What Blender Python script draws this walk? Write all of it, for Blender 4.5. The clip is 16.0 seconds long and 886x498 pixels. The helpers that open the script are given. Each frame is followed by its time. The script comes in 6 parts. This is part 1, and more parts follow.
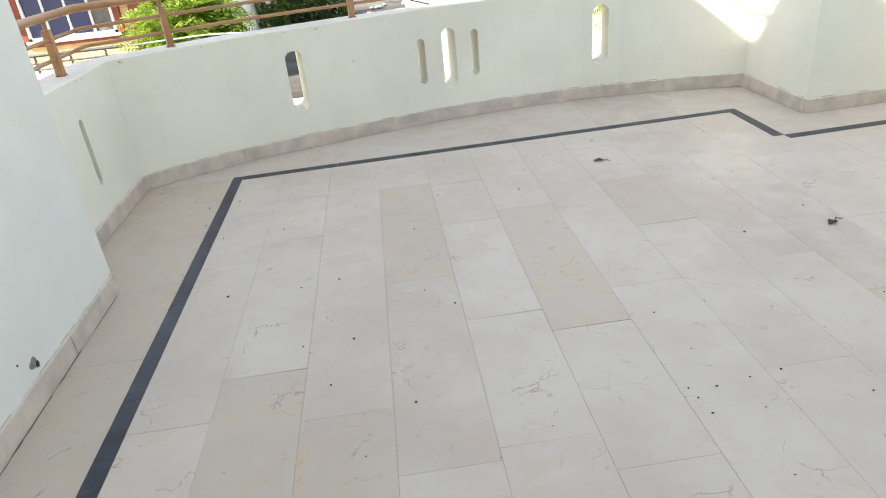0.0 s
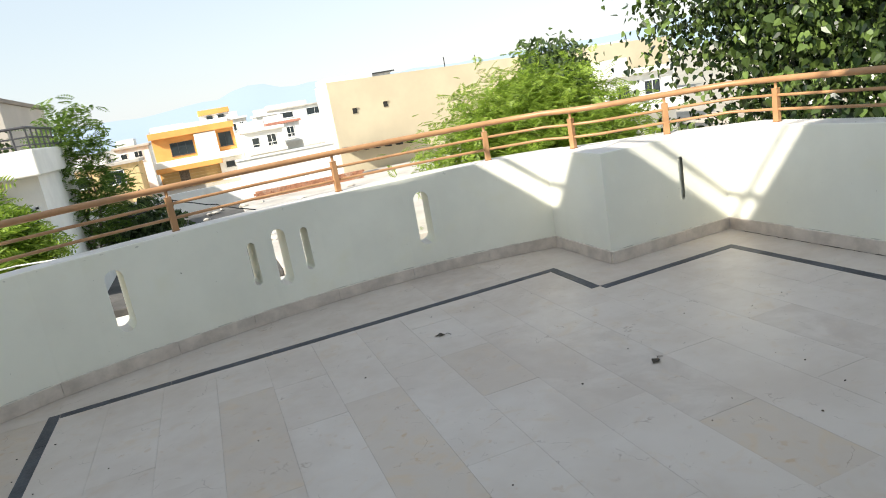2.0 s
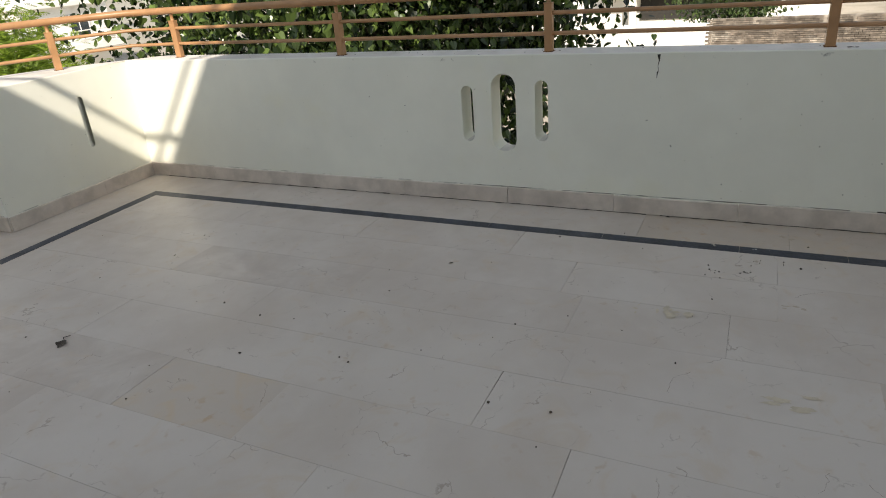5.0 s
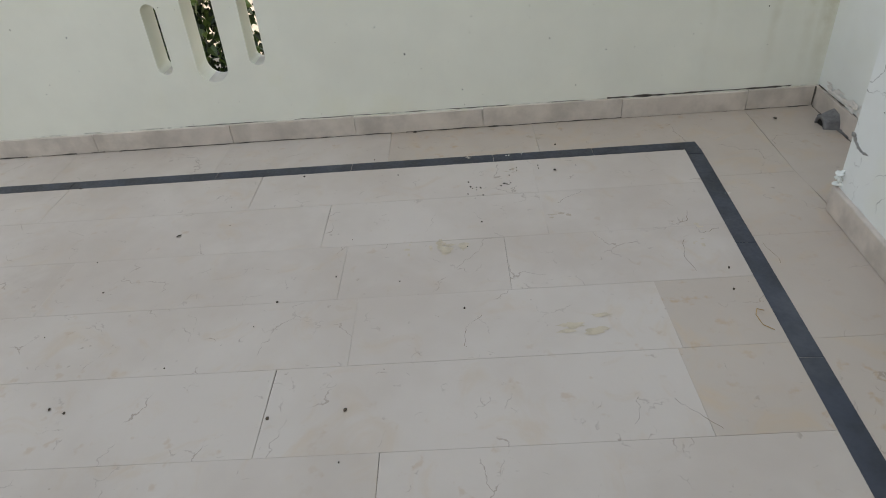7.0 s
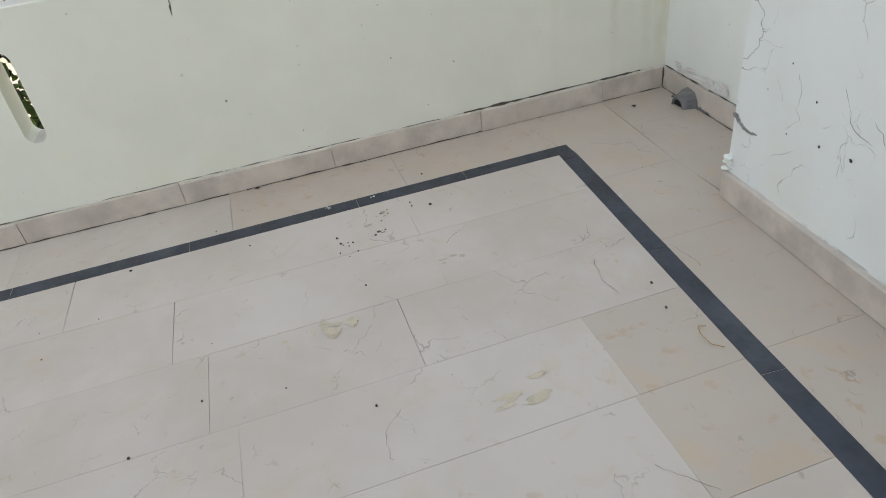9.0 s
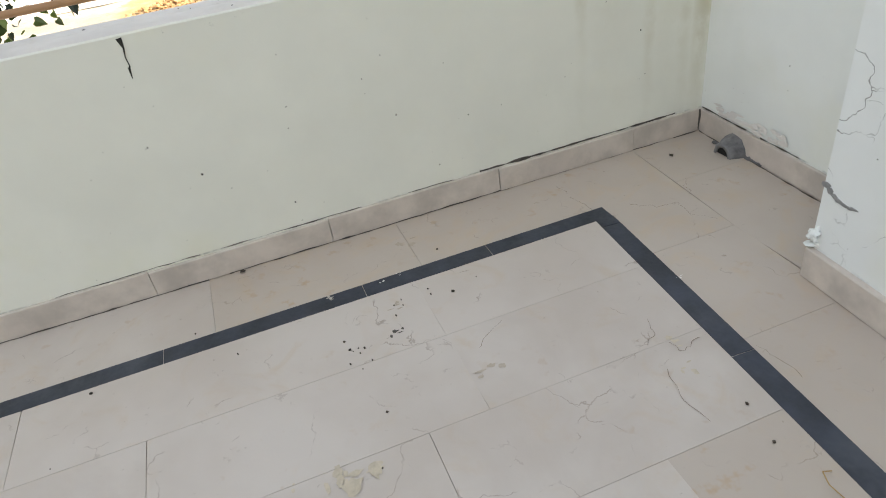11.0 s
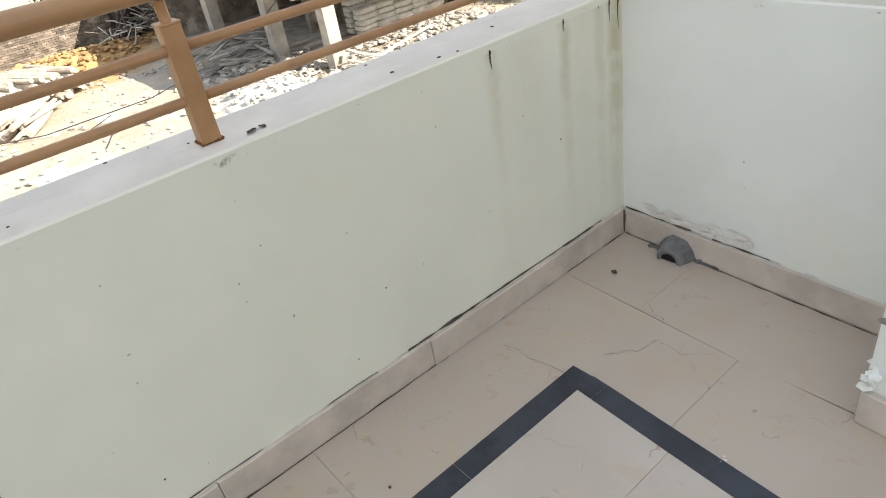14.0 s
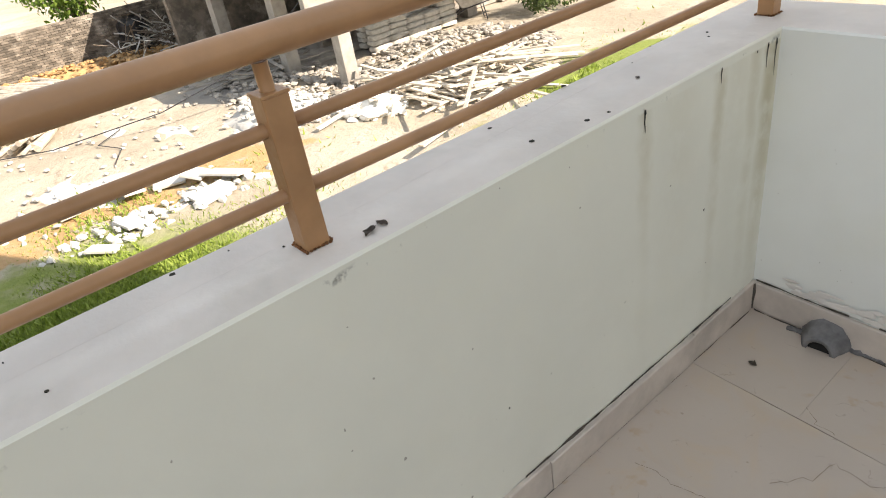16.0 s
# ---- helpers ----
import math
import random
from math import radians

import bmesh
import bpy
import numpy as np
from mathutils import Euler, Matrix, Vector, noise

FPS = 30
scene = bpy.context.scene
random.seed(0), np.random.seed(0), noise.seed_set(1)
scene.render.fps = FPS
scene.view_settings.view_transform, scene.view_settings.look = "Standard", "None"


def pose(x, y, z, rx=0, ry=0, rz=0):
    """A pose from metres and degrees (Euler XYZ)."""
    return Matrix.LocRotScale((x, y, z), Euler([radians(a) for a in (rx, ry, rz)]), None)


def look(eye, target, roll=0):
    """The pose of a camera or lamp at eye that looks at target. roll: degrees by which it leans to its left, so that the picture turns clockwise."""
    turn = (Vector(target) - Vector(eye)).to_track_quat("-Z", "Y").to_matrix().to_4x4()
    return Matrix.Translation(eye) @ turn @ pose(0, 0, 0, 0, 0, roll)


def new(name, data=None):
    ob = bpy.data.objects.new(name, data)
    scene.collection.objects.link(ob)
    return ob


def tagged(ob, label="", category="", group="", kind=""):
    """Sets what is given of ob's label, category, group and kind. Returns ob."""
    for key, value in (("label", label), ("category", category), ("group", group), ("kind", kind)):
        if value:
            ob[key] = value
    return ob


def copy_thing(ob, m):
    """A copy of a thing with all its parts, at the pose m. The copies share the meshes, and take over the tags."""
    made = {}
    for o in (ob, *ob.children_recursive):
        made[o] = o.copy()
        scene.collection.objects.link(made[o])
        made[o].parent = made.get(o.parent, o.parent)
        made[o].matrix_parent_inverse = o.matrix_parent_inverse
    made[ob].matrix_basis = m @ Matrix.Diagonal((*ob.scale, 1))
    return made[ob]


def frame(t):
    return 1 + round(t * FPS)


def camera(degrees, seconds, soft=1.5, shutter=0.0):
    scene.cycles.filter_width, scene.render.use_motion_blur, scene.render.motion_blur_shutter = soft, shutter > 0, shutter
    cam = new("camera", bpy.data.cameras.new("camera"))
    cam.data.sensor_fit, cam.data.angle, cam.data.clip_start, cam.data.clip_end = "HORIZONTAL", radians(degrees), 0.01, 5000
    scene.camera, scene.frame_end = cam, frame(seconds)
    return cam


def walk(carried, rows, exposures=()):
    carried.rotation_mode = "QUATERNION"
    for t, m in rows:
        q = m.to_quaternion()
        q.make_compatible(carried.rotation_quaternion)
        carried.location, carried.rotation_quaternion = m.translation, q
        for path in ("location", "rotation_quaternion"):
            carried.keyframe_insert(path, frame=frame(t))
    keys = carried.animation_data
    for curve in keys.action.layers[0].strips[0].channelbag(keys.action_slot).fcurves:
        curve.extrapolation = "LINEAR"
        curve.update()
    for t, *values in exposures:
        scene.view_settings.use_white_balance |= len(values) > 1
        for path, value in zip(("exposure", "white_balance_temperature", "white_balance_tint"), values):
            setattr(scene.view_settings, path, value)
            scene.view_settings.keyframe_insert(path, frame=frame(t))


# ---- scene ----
cam = camera(68.1, 16.0, 1.0)
PATH = [
    (0, (1.119, 0.001, 1.428), (1.231, 1.778, 0.516), -6.1),
    (0.5, (1.15, 0.01, 1.454), (1.275, 1.857, 0.696), -6.8),
    (1, (1.191, 0.002, 1.463), (1.348, 1.887, 0.813), -8.0),
    (1.5, (1.206, -0.002, 1.462), (1.521, 1.899, 0.926), -9.3),
    (2, (1.236, 0.003, 1.452), (1.854, 1.848, 0.989), -10.0),
    (2.5, (1.322, 0.022, 1.441), (2.252, 1.733, 0.986), -10.4),
    (3, (1.34, 0.029, 1.424), (2.449, 1.631, 0.971), -10.6),
    (3.5, (1.407, 0.039, 1.405), (2.648, 1.525, 0.902), -10.1),
    (4, (1.576, 0.027, 1.374), (2.978, 1.324, 0.782), -8.7),
    (4.5, (1.613, 0.048, 1.33), (3.177, 1.08, 0.632), -6.3),
    (5, (1.68, 0.061, 1.32), (3.315, 0.877, 0.508), -4.8),
    (5.2, (1.716, 0.057, 1.282), (3.377, 0.75, 0.41), -3.9),
    (7.3, (2.153, 0.239, 1.288), (3.811, 0.241, 0.171), -5.5),
    (7.5, (2.179, 0.259, 1.278), (3.843, 0.21, 0.168), -6.0),
    (8, (2.291, 0.217, 1.262), (3.945, 0.012, 0.157), -8.8),
    (8.5, (2.431, 0.246, 1.233), (4.045, -0.124, 0.112), -8.3),
    (9, (2.52, 0.256, 1.22), (4.125, -0.116, 0.086), -8.2),
    (9.2, (2.603, 0.259, 1.232), (4.181, -0.185, 0.085), -6.9),
    (11.3, (3.084, 0.241, 1.236), (4.679, -0.215, 0.119), -9.4),
    (11.5, (3.143, 0.224, 1.255), (4.692, -0.292, 0.109), -8.2),
    (12, (3.282, 0.288, 1.293), (4.878, -0.315, 0.249), -8.1),
    (12.5, (3.37, 0.269, 1.263), (4.893, -0.478, 0.202), -10.6),
    (13, (3.503, 0.243, 1.285), (4.947, -0.528, 0.137), -13.0),
    (13.5, (3.642, 0.208, 1.285), (5.099, -0.642, 0.21), -10.8),
    (14, (3.795, 0.184, 1.284), (5.185, -0.787, 0.224), -10.5),
    (14.5, (3.931, 0.15, 1.322), (5.317, -0.832, 0.267), -9.5),
    (15, (3.999, 0.147, 1.308), (5.376, -0.889, 0.292), -8.2),
    (15.5, (4.126, 0.137, 1.3), (5.517, -0.877, 0.282), -10.2),
    (16, (4.283, 0.134, 1.307), (5.688, -0.848, 0.276), -10.1),
]
EXPOSURES = [(0, 1.53, 7050, 10), (1, 1.27, 6950, 9), (2, 0.76, 6700, 8), (3, 0.40, 6750, 8), (4, 0.30, 6850, 9), (5, 0.32, 7050, 11), (7.5, 1.16, 7200, 11), (9, 1.30, 7200, 11), (12.5, 1.36, 7350, 12), (15.2, 1.28, 7450, 13), (16, 1.12, 7500, 14)]
walk(cam, [(t, look(eye, target, roll)) for t, eye, target, roll in PATH], EXPOSURES)

# ---- world, sun, light ----
SUN_TO = Vector((-1.25, -0.70, 1.0)).normalized()      # from the place towards the sun
world = bpy.data.worlds.new("sky")
scene.world = world
world.use_nodes = True
wn = world.node_tree.nodes
sky = wn.new("ShaderNodeTexSky")
sky.sky_type = "NISHITA"
sky.sun_disc = False
sky.sun_elevation = math.asin(SUN_TO.z)
sky.sun_rotation = math.atan2(SUN_TO.x, SUN_TO.y)
sky.air_density, sky.dust_density, sky.ozone_density = 1.6, 0.6, 1.0
wn["Background"].inputs["Strength"].default_value = 0.15
haze = wn.new("ShaderNodeHueSaturation")            # hazy summer sky
haze.inputs["Saturation"].default_value = 0.62
world.node_tree.links.new(sky.outputs["Color"], haze.inputs["Color"])
veil = wn.new("ShaderNodeMix")                      # even summer haze over the whole dome
veil.data_type = "RGBA"
veil.inputs[0].default_value = 0.72
veil.inputs[7].default_value = (2.50, 2.98, 3.68, 1)
world.node_tree.links.new(haze.outputs[0], veil.inputs[6])
world.node_tree.links.new(veil.outputs[2], wn["Background"].inputs["Color"])
sun_data = bpy.data.lights.new("sun", "SUN")
sun_data.energy, sun_data.angle, sun_data.color = 5.0, radians(0.48), (1.0, 0.95, 0.87)
sun = new("sun", sun_data)
sun.matrix_world = look((-40, -25, 40), Vector((-40, -25, 40)) - SUN_TO)


# ---- materials ----
def material(name):
    m = bpy.data.materials.new(name)
    m.use_nodes = True
    return m, m.node_tree.nodes, m.node_tree.links, m.node_tree.nodes["Principled BSDF"]


def value(n, l, op, a, b=None, c=None, clamp=False):
    """A math node; numbers or sockets go in."""
    node = n.new("ShaderNodeMath")
    node.operation, node.use_clamp = op, clamp
    for i, v in enumerate((a, b, c)):
        if v is None:
            continue
        if isinstance(v, (int, float)):
            node.inputs[i].default_value = v
        else:
            l.new(v, node.inputs[i])
    return node.outputs[0]


def ramp(n, l, src, lo, hi, a=0.0, b=1.0):
    node = n.new("ShaderNodeMapRange")
    node.interpolation_type = "SMOOTHSTEP"
    l.new(src, node.inputs[0])
    for i, v in enumerate((lo, hi, a, b)):
        node.inputs[i + 1].default_value = v
    return node.outputs[0]


def mix(n, l, fac, a, b):
    node = n.new("ShaderNodeMix")
    node.data_type = "RGBA"
    for sock, v in ((node.inputs[0], fac), (node.inputs[6], a), (node.inputs[7], b)):
        if isinstance(v, (int, float)):
            sock.default_value = v
        elif isinstance(v, tuple):
            sock.default_value = (*v, 1)
        else:
            l.new(v, sock)
    return node.outputs[2]


def grain(n, l, scale, detail=4.0, rough=0.55, vec=None, distort=0.0):
    node = n.new("ShaderNodeTexNoise")
    node.inputs["Scale"].default_value, node.inputs["Detail"].default_value = scale, detail
    node.inputs["Roughness"].default_value, node.inputs["Distortion"].default_value = rough, distort
    if vec is not None:
        l.new(vec, node.inputs["Vector"])
    return node.outputs["Fac"]


def coords(n, kind="Object"):
    return n.new("ShaderNodeTexCoord").outputs[kind]


def place(n):
    return n.new("ShaderNodeNewGeometry").outputs["Position"]


def relief(n, l, bsdf, height, strength=0.3, distance=0.01):
    node = n.new("ShaderNodeBump")
    node.inputs["Strength"].default_value, node.inputs["Distance"].default_value = strength, distance
    l.new(height, node.inputs["Height"])
    l.new(node.outputs[0], bsdf.inputs["Normal"])


def plain(name, base, rough=0.6, spread=0.18, scale=8.0, fine=60.0, bump=0.25, metal=0.0, island=0.0, dist=0.006, dirt=None):
    """A surface of one base colour with broad stains and fine grain."""
    m, n, l, b = material(name)
    pos = place(n)
    broad, small = grain(n, l, scale, 4, 0.6, pos), grain(n, l, fine, 3, 0.6, pos)
    dark = tuple(c * (1 - spread) for c in base)
    light = tuple(min(1, c * (1 + spread)) for c in base)
    col = mix(n, l, ramp(n, l, broad, 0.3, 0.7), dark, light)
    if dirt:
        col = mix(n, l, ramp(n, l, grain(n, l, scale * 0.45, 5, 0.65, pos), 0.5, 0.72), col, dirt)
    if island:
        rnd = n.new("ShaderNodeNewGeometry").outputs["Random Per Island"]
        hsv = n.new("ShaderNodeHueSaturation")
        l.new(value(n, l, "MULTIPLY_ADD", rnd, island * 2, 1 - island), hsv.inputs["Value"])
        l.new(col, hsv.inputs["Color"])
        col = hsv.outputs[0]
    l.new(col, b.inputs["Base Color"])
    b.inputs["Metallic"].default_value = metal
    l.new(ramp(n, l, small, 0.2, 0.8, max(0.05, rough - 0.1), min(1, rough + 0.1)), b.inputs["Roughness"])
    relief(n, l, b, value(n, l, "ADD", small, broad), bump, dist)
    return m


def marble(name, light, mid, dark, mottle=1.0):
    """Cream sawn marble, each slab its own tint, with brown hair veins."""
    m, n, l, b = material(name)
    pos = place(n)
    info = n.new("ShaderNodeObjectInfo").outputs["Random"]
    shift = n.new("ShaderNodeVectorMath")
    shift.operation = "MULTIPLY_ADD"
    comb = n.new("ShaderNodeCombineXYZ")
    for i in range(3):
        l.new(info, comb.inputs[i])
    l.new(comb.outputs[0], shift.inputs[0])
    shift.inputs[1].default_value = (37, 53, 71)
    l.new(pos, shift.inputs[2])
    v = shift.outputs[0]
    tint = n.new("ShaderNodeValToRGB")
    l.new(info, tint.inputs[0])
    els = tint.color_ramp.elements
    els[0].position, els[0].color = 0.0, (*mid, 1)
    els[1].position, els[1].color = 1.0, (*dark, 1)
    for p, c in ((0.3, (*light, 1)), (0.55, (*mid, 1)), (0.78, (*light, 1)), (0.92, (*mid, 1))):
        e = els.new(p)
        e.color = c
    cloud = grain(n, l, 3.2, 6, 0.62, v, 0.6)
    col = mix(n, l, ramp(n, l, cloud, 0.35, 0.7), tint.outputs[0], light)
    warm = grain(n, l, 5.5, 4, 0.6, v, 1.2)
    col = mix(n, l, ramp(n, l, warm, 0.53 - 0.08 * (mottle - 1), 0.75, 0, 0.5 * mottle), col, (0.55, 0.43, 0.31))
    # hair veins: thin level lines of a stretched noise, broken up by another
    bend = n.new("ShaderNodeTexNoise")
    bend.inputs["Scale"].default_value = 7.0
    bend.inputs["Detail"].default_value = 5.0
    l.new(v, bend.inputs["Vector"])
    warp = n.new("ShaderNodeVectorMath")
    warp.operation = "MULTIPLY_ADD"
    l.new(bend.outputs["Color"], warp.inputs[0])
    warp.inputs[1].default_value = (0.22, 0.22, 0.22)
    l.new(v, warp.inputs[2])
    for scale, lo, hi, power in ((3.2, 0.54, 0.63, 0.56), (7.5, 0.58, 0.66, 0.36)):
        cell = n.new("ShaderNodeTexVoronoi")
        cell.feature = "DISTANCE_TO_EDGE"
        cell.inputs["Scale"].default_value = scale
        l.new(warp.outputs[0], cell.inputs["Vector"])
        line = ramp(n, l, cell.outputs["Distance"], 0.002, 0.0028 * scale, 1, 0)
        line = value(n, l, "MULTIPLY", line, ramp(n, l, grain(n, l, scale * 1.9, 3, 0.6, v), lo, hi))
        col = mix(n, l, value(n, l, "MULTIPLY", line, power), col, (0.22, 0.16, 0.12))
    ochre = ramp(n, l, grain(n, l, 16, 3, 0.55, pos), 0.62 - 0.07 * (mottle - 1), 0.72, 0, 0.45 * mottle)
    ochre = value(n, l, "MULTIPLY", ochre, ramp(n, l, grain(n, l, 1.7, 2, 0.5, pos), 0.47, 0.6))
    col = mix(n, l, ochre, col, (0.47, 0.33, 0.21))
    # trodden dirt and spots in the place itself
    spots = ramp(n, l, grain(n, l, 38, 2, 0.5, pos), 0.70, 0.76)
    spots = value(n, l, "MULTIPLY", spots, ramp(n, l, grain(n, l, 2.3, 2, 0.5, pos), 0.5, 0.62))
    col = mix(n, l, value(n, l, "MULTIPLY", spots, 0.45), col, (0.22, 0.16, 0.11))
    film = ramp(n, l, grain(n, l, 1.4, 4, 0.6, pos), 0.40, 0.66, 0, 0.48)
    col = mix(n, l, film, col, (0.46, 0.385, 0.325))
    l.new(col, b.inputs["Base Color"])
    l.new(ramp(n, l, grain(n, l, 9, 4, 0.6, pos), 0.3, 0.7, 0.30, 0.52), b.inputs["Roughness"])
    b.inputs["Specular IOR Level"].default_value = 0.35
    relief(n, l, b, grain(n, l, 45, 4, 0.6, pos), 0.06, 0.004)
    return m


def limewash(name, base, cracks=0.0, streaks=()):
    """Painted plaster: trowel waves, faint patches, hair cracks, and rust-brown runs below the given places along the y axis."""
    m, n, l, b = material(name)
    pos = place(n)
    broad = grain(n, l, 1.1, 5, 0.6, pos)
    col = mix(n, l, ramp(n, l, broad, 0.3, 0.7), tuple(c * 0.93 for c in base), tuple(min(1, c * 1.04) for c in base))
    yellow = ramp(n, l, grain(n, l, 2.1, 4, 0.6, pos), 0.52, 0.75, 0, 0.35)
    col = mix(n, l, yellow, col, (base[0] * 0.97, base[1] * 0.95, base[2] * 0.80))
    fleck = ramp(n, l, grain(n, l, 55, 2, 0.5, pos), 0.765, 0.79, 0, 0.6)
    col = mix(n, l, fleck, col, (0.18, 0.15, 0.11))
    xyz = n.new("ShaderNodeSeparateXYZ")
    l.new(pos, xyz.inputs[0])
    height = value(n, l, "ADD", value(n, l, "MULTIPLY", grain(n, l, 28, 4, 0.6, pos), 0.5), grain(n, l, 4, 3, 0.5, pos))
    if streaks:
        wob = value(n, l, "MULTIPLY_ADD", grain(n, l, 7, 3, 0.6, pos), 0.05, -0.025)
        yy = value(n, l, "ADD", xyz.outputs[1], wob)
        total = None
        for y0, wide, low, power in streaks:
            dist = value(n, l, "ABSOLUTE", value(n, l, "SUBTRACT", yy, y0))
            s = value(n, l, "MULTIPLY", ramp(n, l, dist, 0, wide, power, 0), ramp(n, l, xyz.outputs[2], low, 0.80, 0.12, 1))
            s = value(n, l, "MULTIPLY", s, ramp(n, l, xyz.outputs[2], 0.800, 0.806, 1, 0))
            total = s if total is None else value(n, l, "MAXIMUM", total, s)
        total = value(n, l, "MULTIPLY", total, ramp(n, l, grain(n, l, 16, 3, 0.6, pos), 0.25, 0.6, 0.35, 1))
        col = mix(n, l, total, col, (0.50, 0.44, 0.27))
    # mould in the seam over the skirting and along the upper edge
    seam = value(n, l, "MULTIPLY", ramp(n, l, value(n, l, "ABSOLUTE", value(n, l, "SUBTRACT", xyz.outputs[2], 0.098)), 0.0, 0.006, 0.5, 0), ramp(n, l, grain(n, l, 8, 4, 0.7, pos), 0.45, 0.6))
    col = mix(n, l, seam, col, (0.10, 0.09, 0.07))
    rim = value(n, l, "MULTIPLY", ramp(n, l, grain(n, l, 17, 4, 0.7, pos), 0.60, 0.72), ramp(n, l, value(n, l, "ABSOLUTE", value(n, l, "SUBTRACT", xyz.outputs[2], 0.806)), 0.0, 0.014, 0.7, 0))
    col = mix(n, l, rim, col, (0.12, 0.11, 0.09))
    if cracks:
        vor = n.new("ShaderNodeTexVoronoi")
        vor.feature = "DISTANCE_TO_EDGE"
        vor.inputs["Scale"].default_value = 6.0
        warp = n.new("ShaderNodeVectorMath")
        warp.operation = "ADD"
        wn_ = n.new("ShaderNodeTexNoise")
        wn_.inputs["Scale"].default_value, wn_.inputs["Detail"].default_value = 5.0, 5
        l.new(pos, wn_.inputs["Vector"])
        sc = n.new("ShaderNodeVectorMath")
        sc.operation = "SCALE"
        sc.inputs["Scale"].default_value = 0.28
        l.new(wn_.outputs["Color"], sc.inputs[0])
        l.new(pos, warp.inputs[0])
        l.new(sc.outputs[0], warp.inputs[1])
        l.new(warp.outputs[0], vor.inputs["Vector"])
        thin = ramp(n, l, vor.outputs["Distance"], 0.002, 0.010, 1, 0)
        where = ramp(n, l, grain(n, l, 4.5, 3, 0.6, pos), 0.53, 0.64)
        crack = value(n, l, "MULTIPLY", value(n, l, "MULTIPLY", thin, where), cracks)
        col = mix(n, l, crack, col, (0.16, 0.15, 0.13))
        height = value(n, l, "SUBTRACT", height, value(n, l, "MULTIPLY", crack, 1.5))
    l.new(col, b.inputs["Base Color"])
    b.inputs["Roughness"].default_value = 0.72
    b.inputs["Specular IOR Level"].default_value = 0.25
    relief(n, l, b, height, 0.16, 0.006)
    return m


def leaf_mat(name, dark, light, gloss=0.4, through_=0.35, skew=1.0):
    """Leaves, each of its own tint; skew over 1 makes pale ones rarer."""
    m, n, l, b = material(name)
    rnd = n.new("ShaderNodeNewGeometry").outputs["Random Per Island"]
    if skew != 1.0:
        rnd = value(n, l, "POWER", rnd, skew)
    col = mix(n, l, rnd, dark, light)
    l.new(col, b.inputs["Base Color"])
    b.inputs["Roughness"].default_value = gloss
    tr = n.new("ShaderNodeBsdfTranslucent")
    l.new(col, tr.inputs["Color"])
    mx = n.new("ShaderNodeMixShader")
    mx.inputs[0].default_value = through_
    l.new(b.outputs[0], mx.inputs[1])
    l.new(tr.outputs[0], mx.inputs[2])
    l.new(mx.outputs[0], n["Material Output"].inputs["Surface"])
    return m


def yard_ground():
    """Trodden sandy yard: pale dust, orange soil, damp grey and weeds in broad uneven patches."""
    m, n, l, b = material("yard_earth")
    pos = place(n)
    xyz = n.new("ShaderNodeSeparateXYZ")
    l.new(pos, xyz.inputs[0])
    wob = value(n, l, "MULTIPLY_ADD", grain(n, l, 0.6, 4, 0.6, pos), 7.0, -3.5)

    def patch(x, y, rx, ry):
        dx = value(n, l, "DIVIDE", value(n, l, "ADD", value(n, l, "SUBTRACT", xyz.outputs[0], x), wob), rx)
        dy = value(n, l, "DIVIDE", value(n, l, "ADD", value(n, l, "SUBTRACT", xyz.outputs[1], y), wob), ry)
        r2 = value(n, l, "ADD", value(n, l, "MULTIPLY", dx, dx), value(n, l, "MULTIPLY", dy, dy))
        return ramp(n, l, r2, 0.5, 1.2, 1, 0)
    sand = mix(n, l, ramp(n, l, grain(n, l, 0.35, 6, 0.65, pos), 0.35, 0.65), (0.36, 0.31, 0.24), (0.49, 0.43, 0.355))
    sand = mix(n, l, ramp(n, l, grain(n, l, 3.5, 5, 0.7, pos), 0.55, 0.7), sand, (0.30, 0.25, 0.19))
    orange = mix(n, l, grain(n, l, 6, 5, 0.7, pos), (0.36, 0.20, 0.08), (0.55, 0.38, 0.20))
    grass = mix(n, l, grain(n, l, 9, 4, 0.7, pos), (0.12, 0.17, 0.03), (0.26, 0.30, 0.07))
    col = mix(n, l, value(n, l, "MAXIMUM", patch(28, -1.5, 3.8, 5.0), patch(16.6, -1.6, 0.9, 4.5)), sand, orange)
    col = mix(n, l, value(n, l, "MAXIMUM", patch(12.4, 0.5, 3.4, 4.2), patch(12.6, -12.0, 1.8, 3.5)), col, grass)
    col = mix(n, l, patch(22, -8.0, 2.5, 3.5), col, (0.34, 0.32, 0.29))
    far = value(n, l, "SQRT", value(n, l, "ADD", value(n, l, "POWER", xyz.outputs[0], 2), value(n, l, "POWER", xyz.outputs[1], 2)))
    col = mix(n, l, ramp(n, l, far, 45, 80), col, mix(n, l, grain(n, l, 0.05, 5, 0.6, pos), (0.30, 0.28, 0.22), (0.48, 0.44, 0.37)))
    l.new(col, b.inputs["Base Color"])
    b.inputs["Roughness"].default_value = 0.95
    relief(n, l, b, value(n, l, "ADD", grain(n, l, 7, 6, 0.7, pos), grain(n, l, 1.2, 3, 0.6, pos)), 0.7, 0.08)
    return m


def glass_mat():
    m, n, l, b = material("blue_window_glass")
    b.inputs["Base Color"].default_value = (0.02, 0.035, 0.13, 1)
    b.inputs["Roughness"].default_value = 0.06
    b.inputs["Specular IOR Level"].default_value = 0.6
    return m


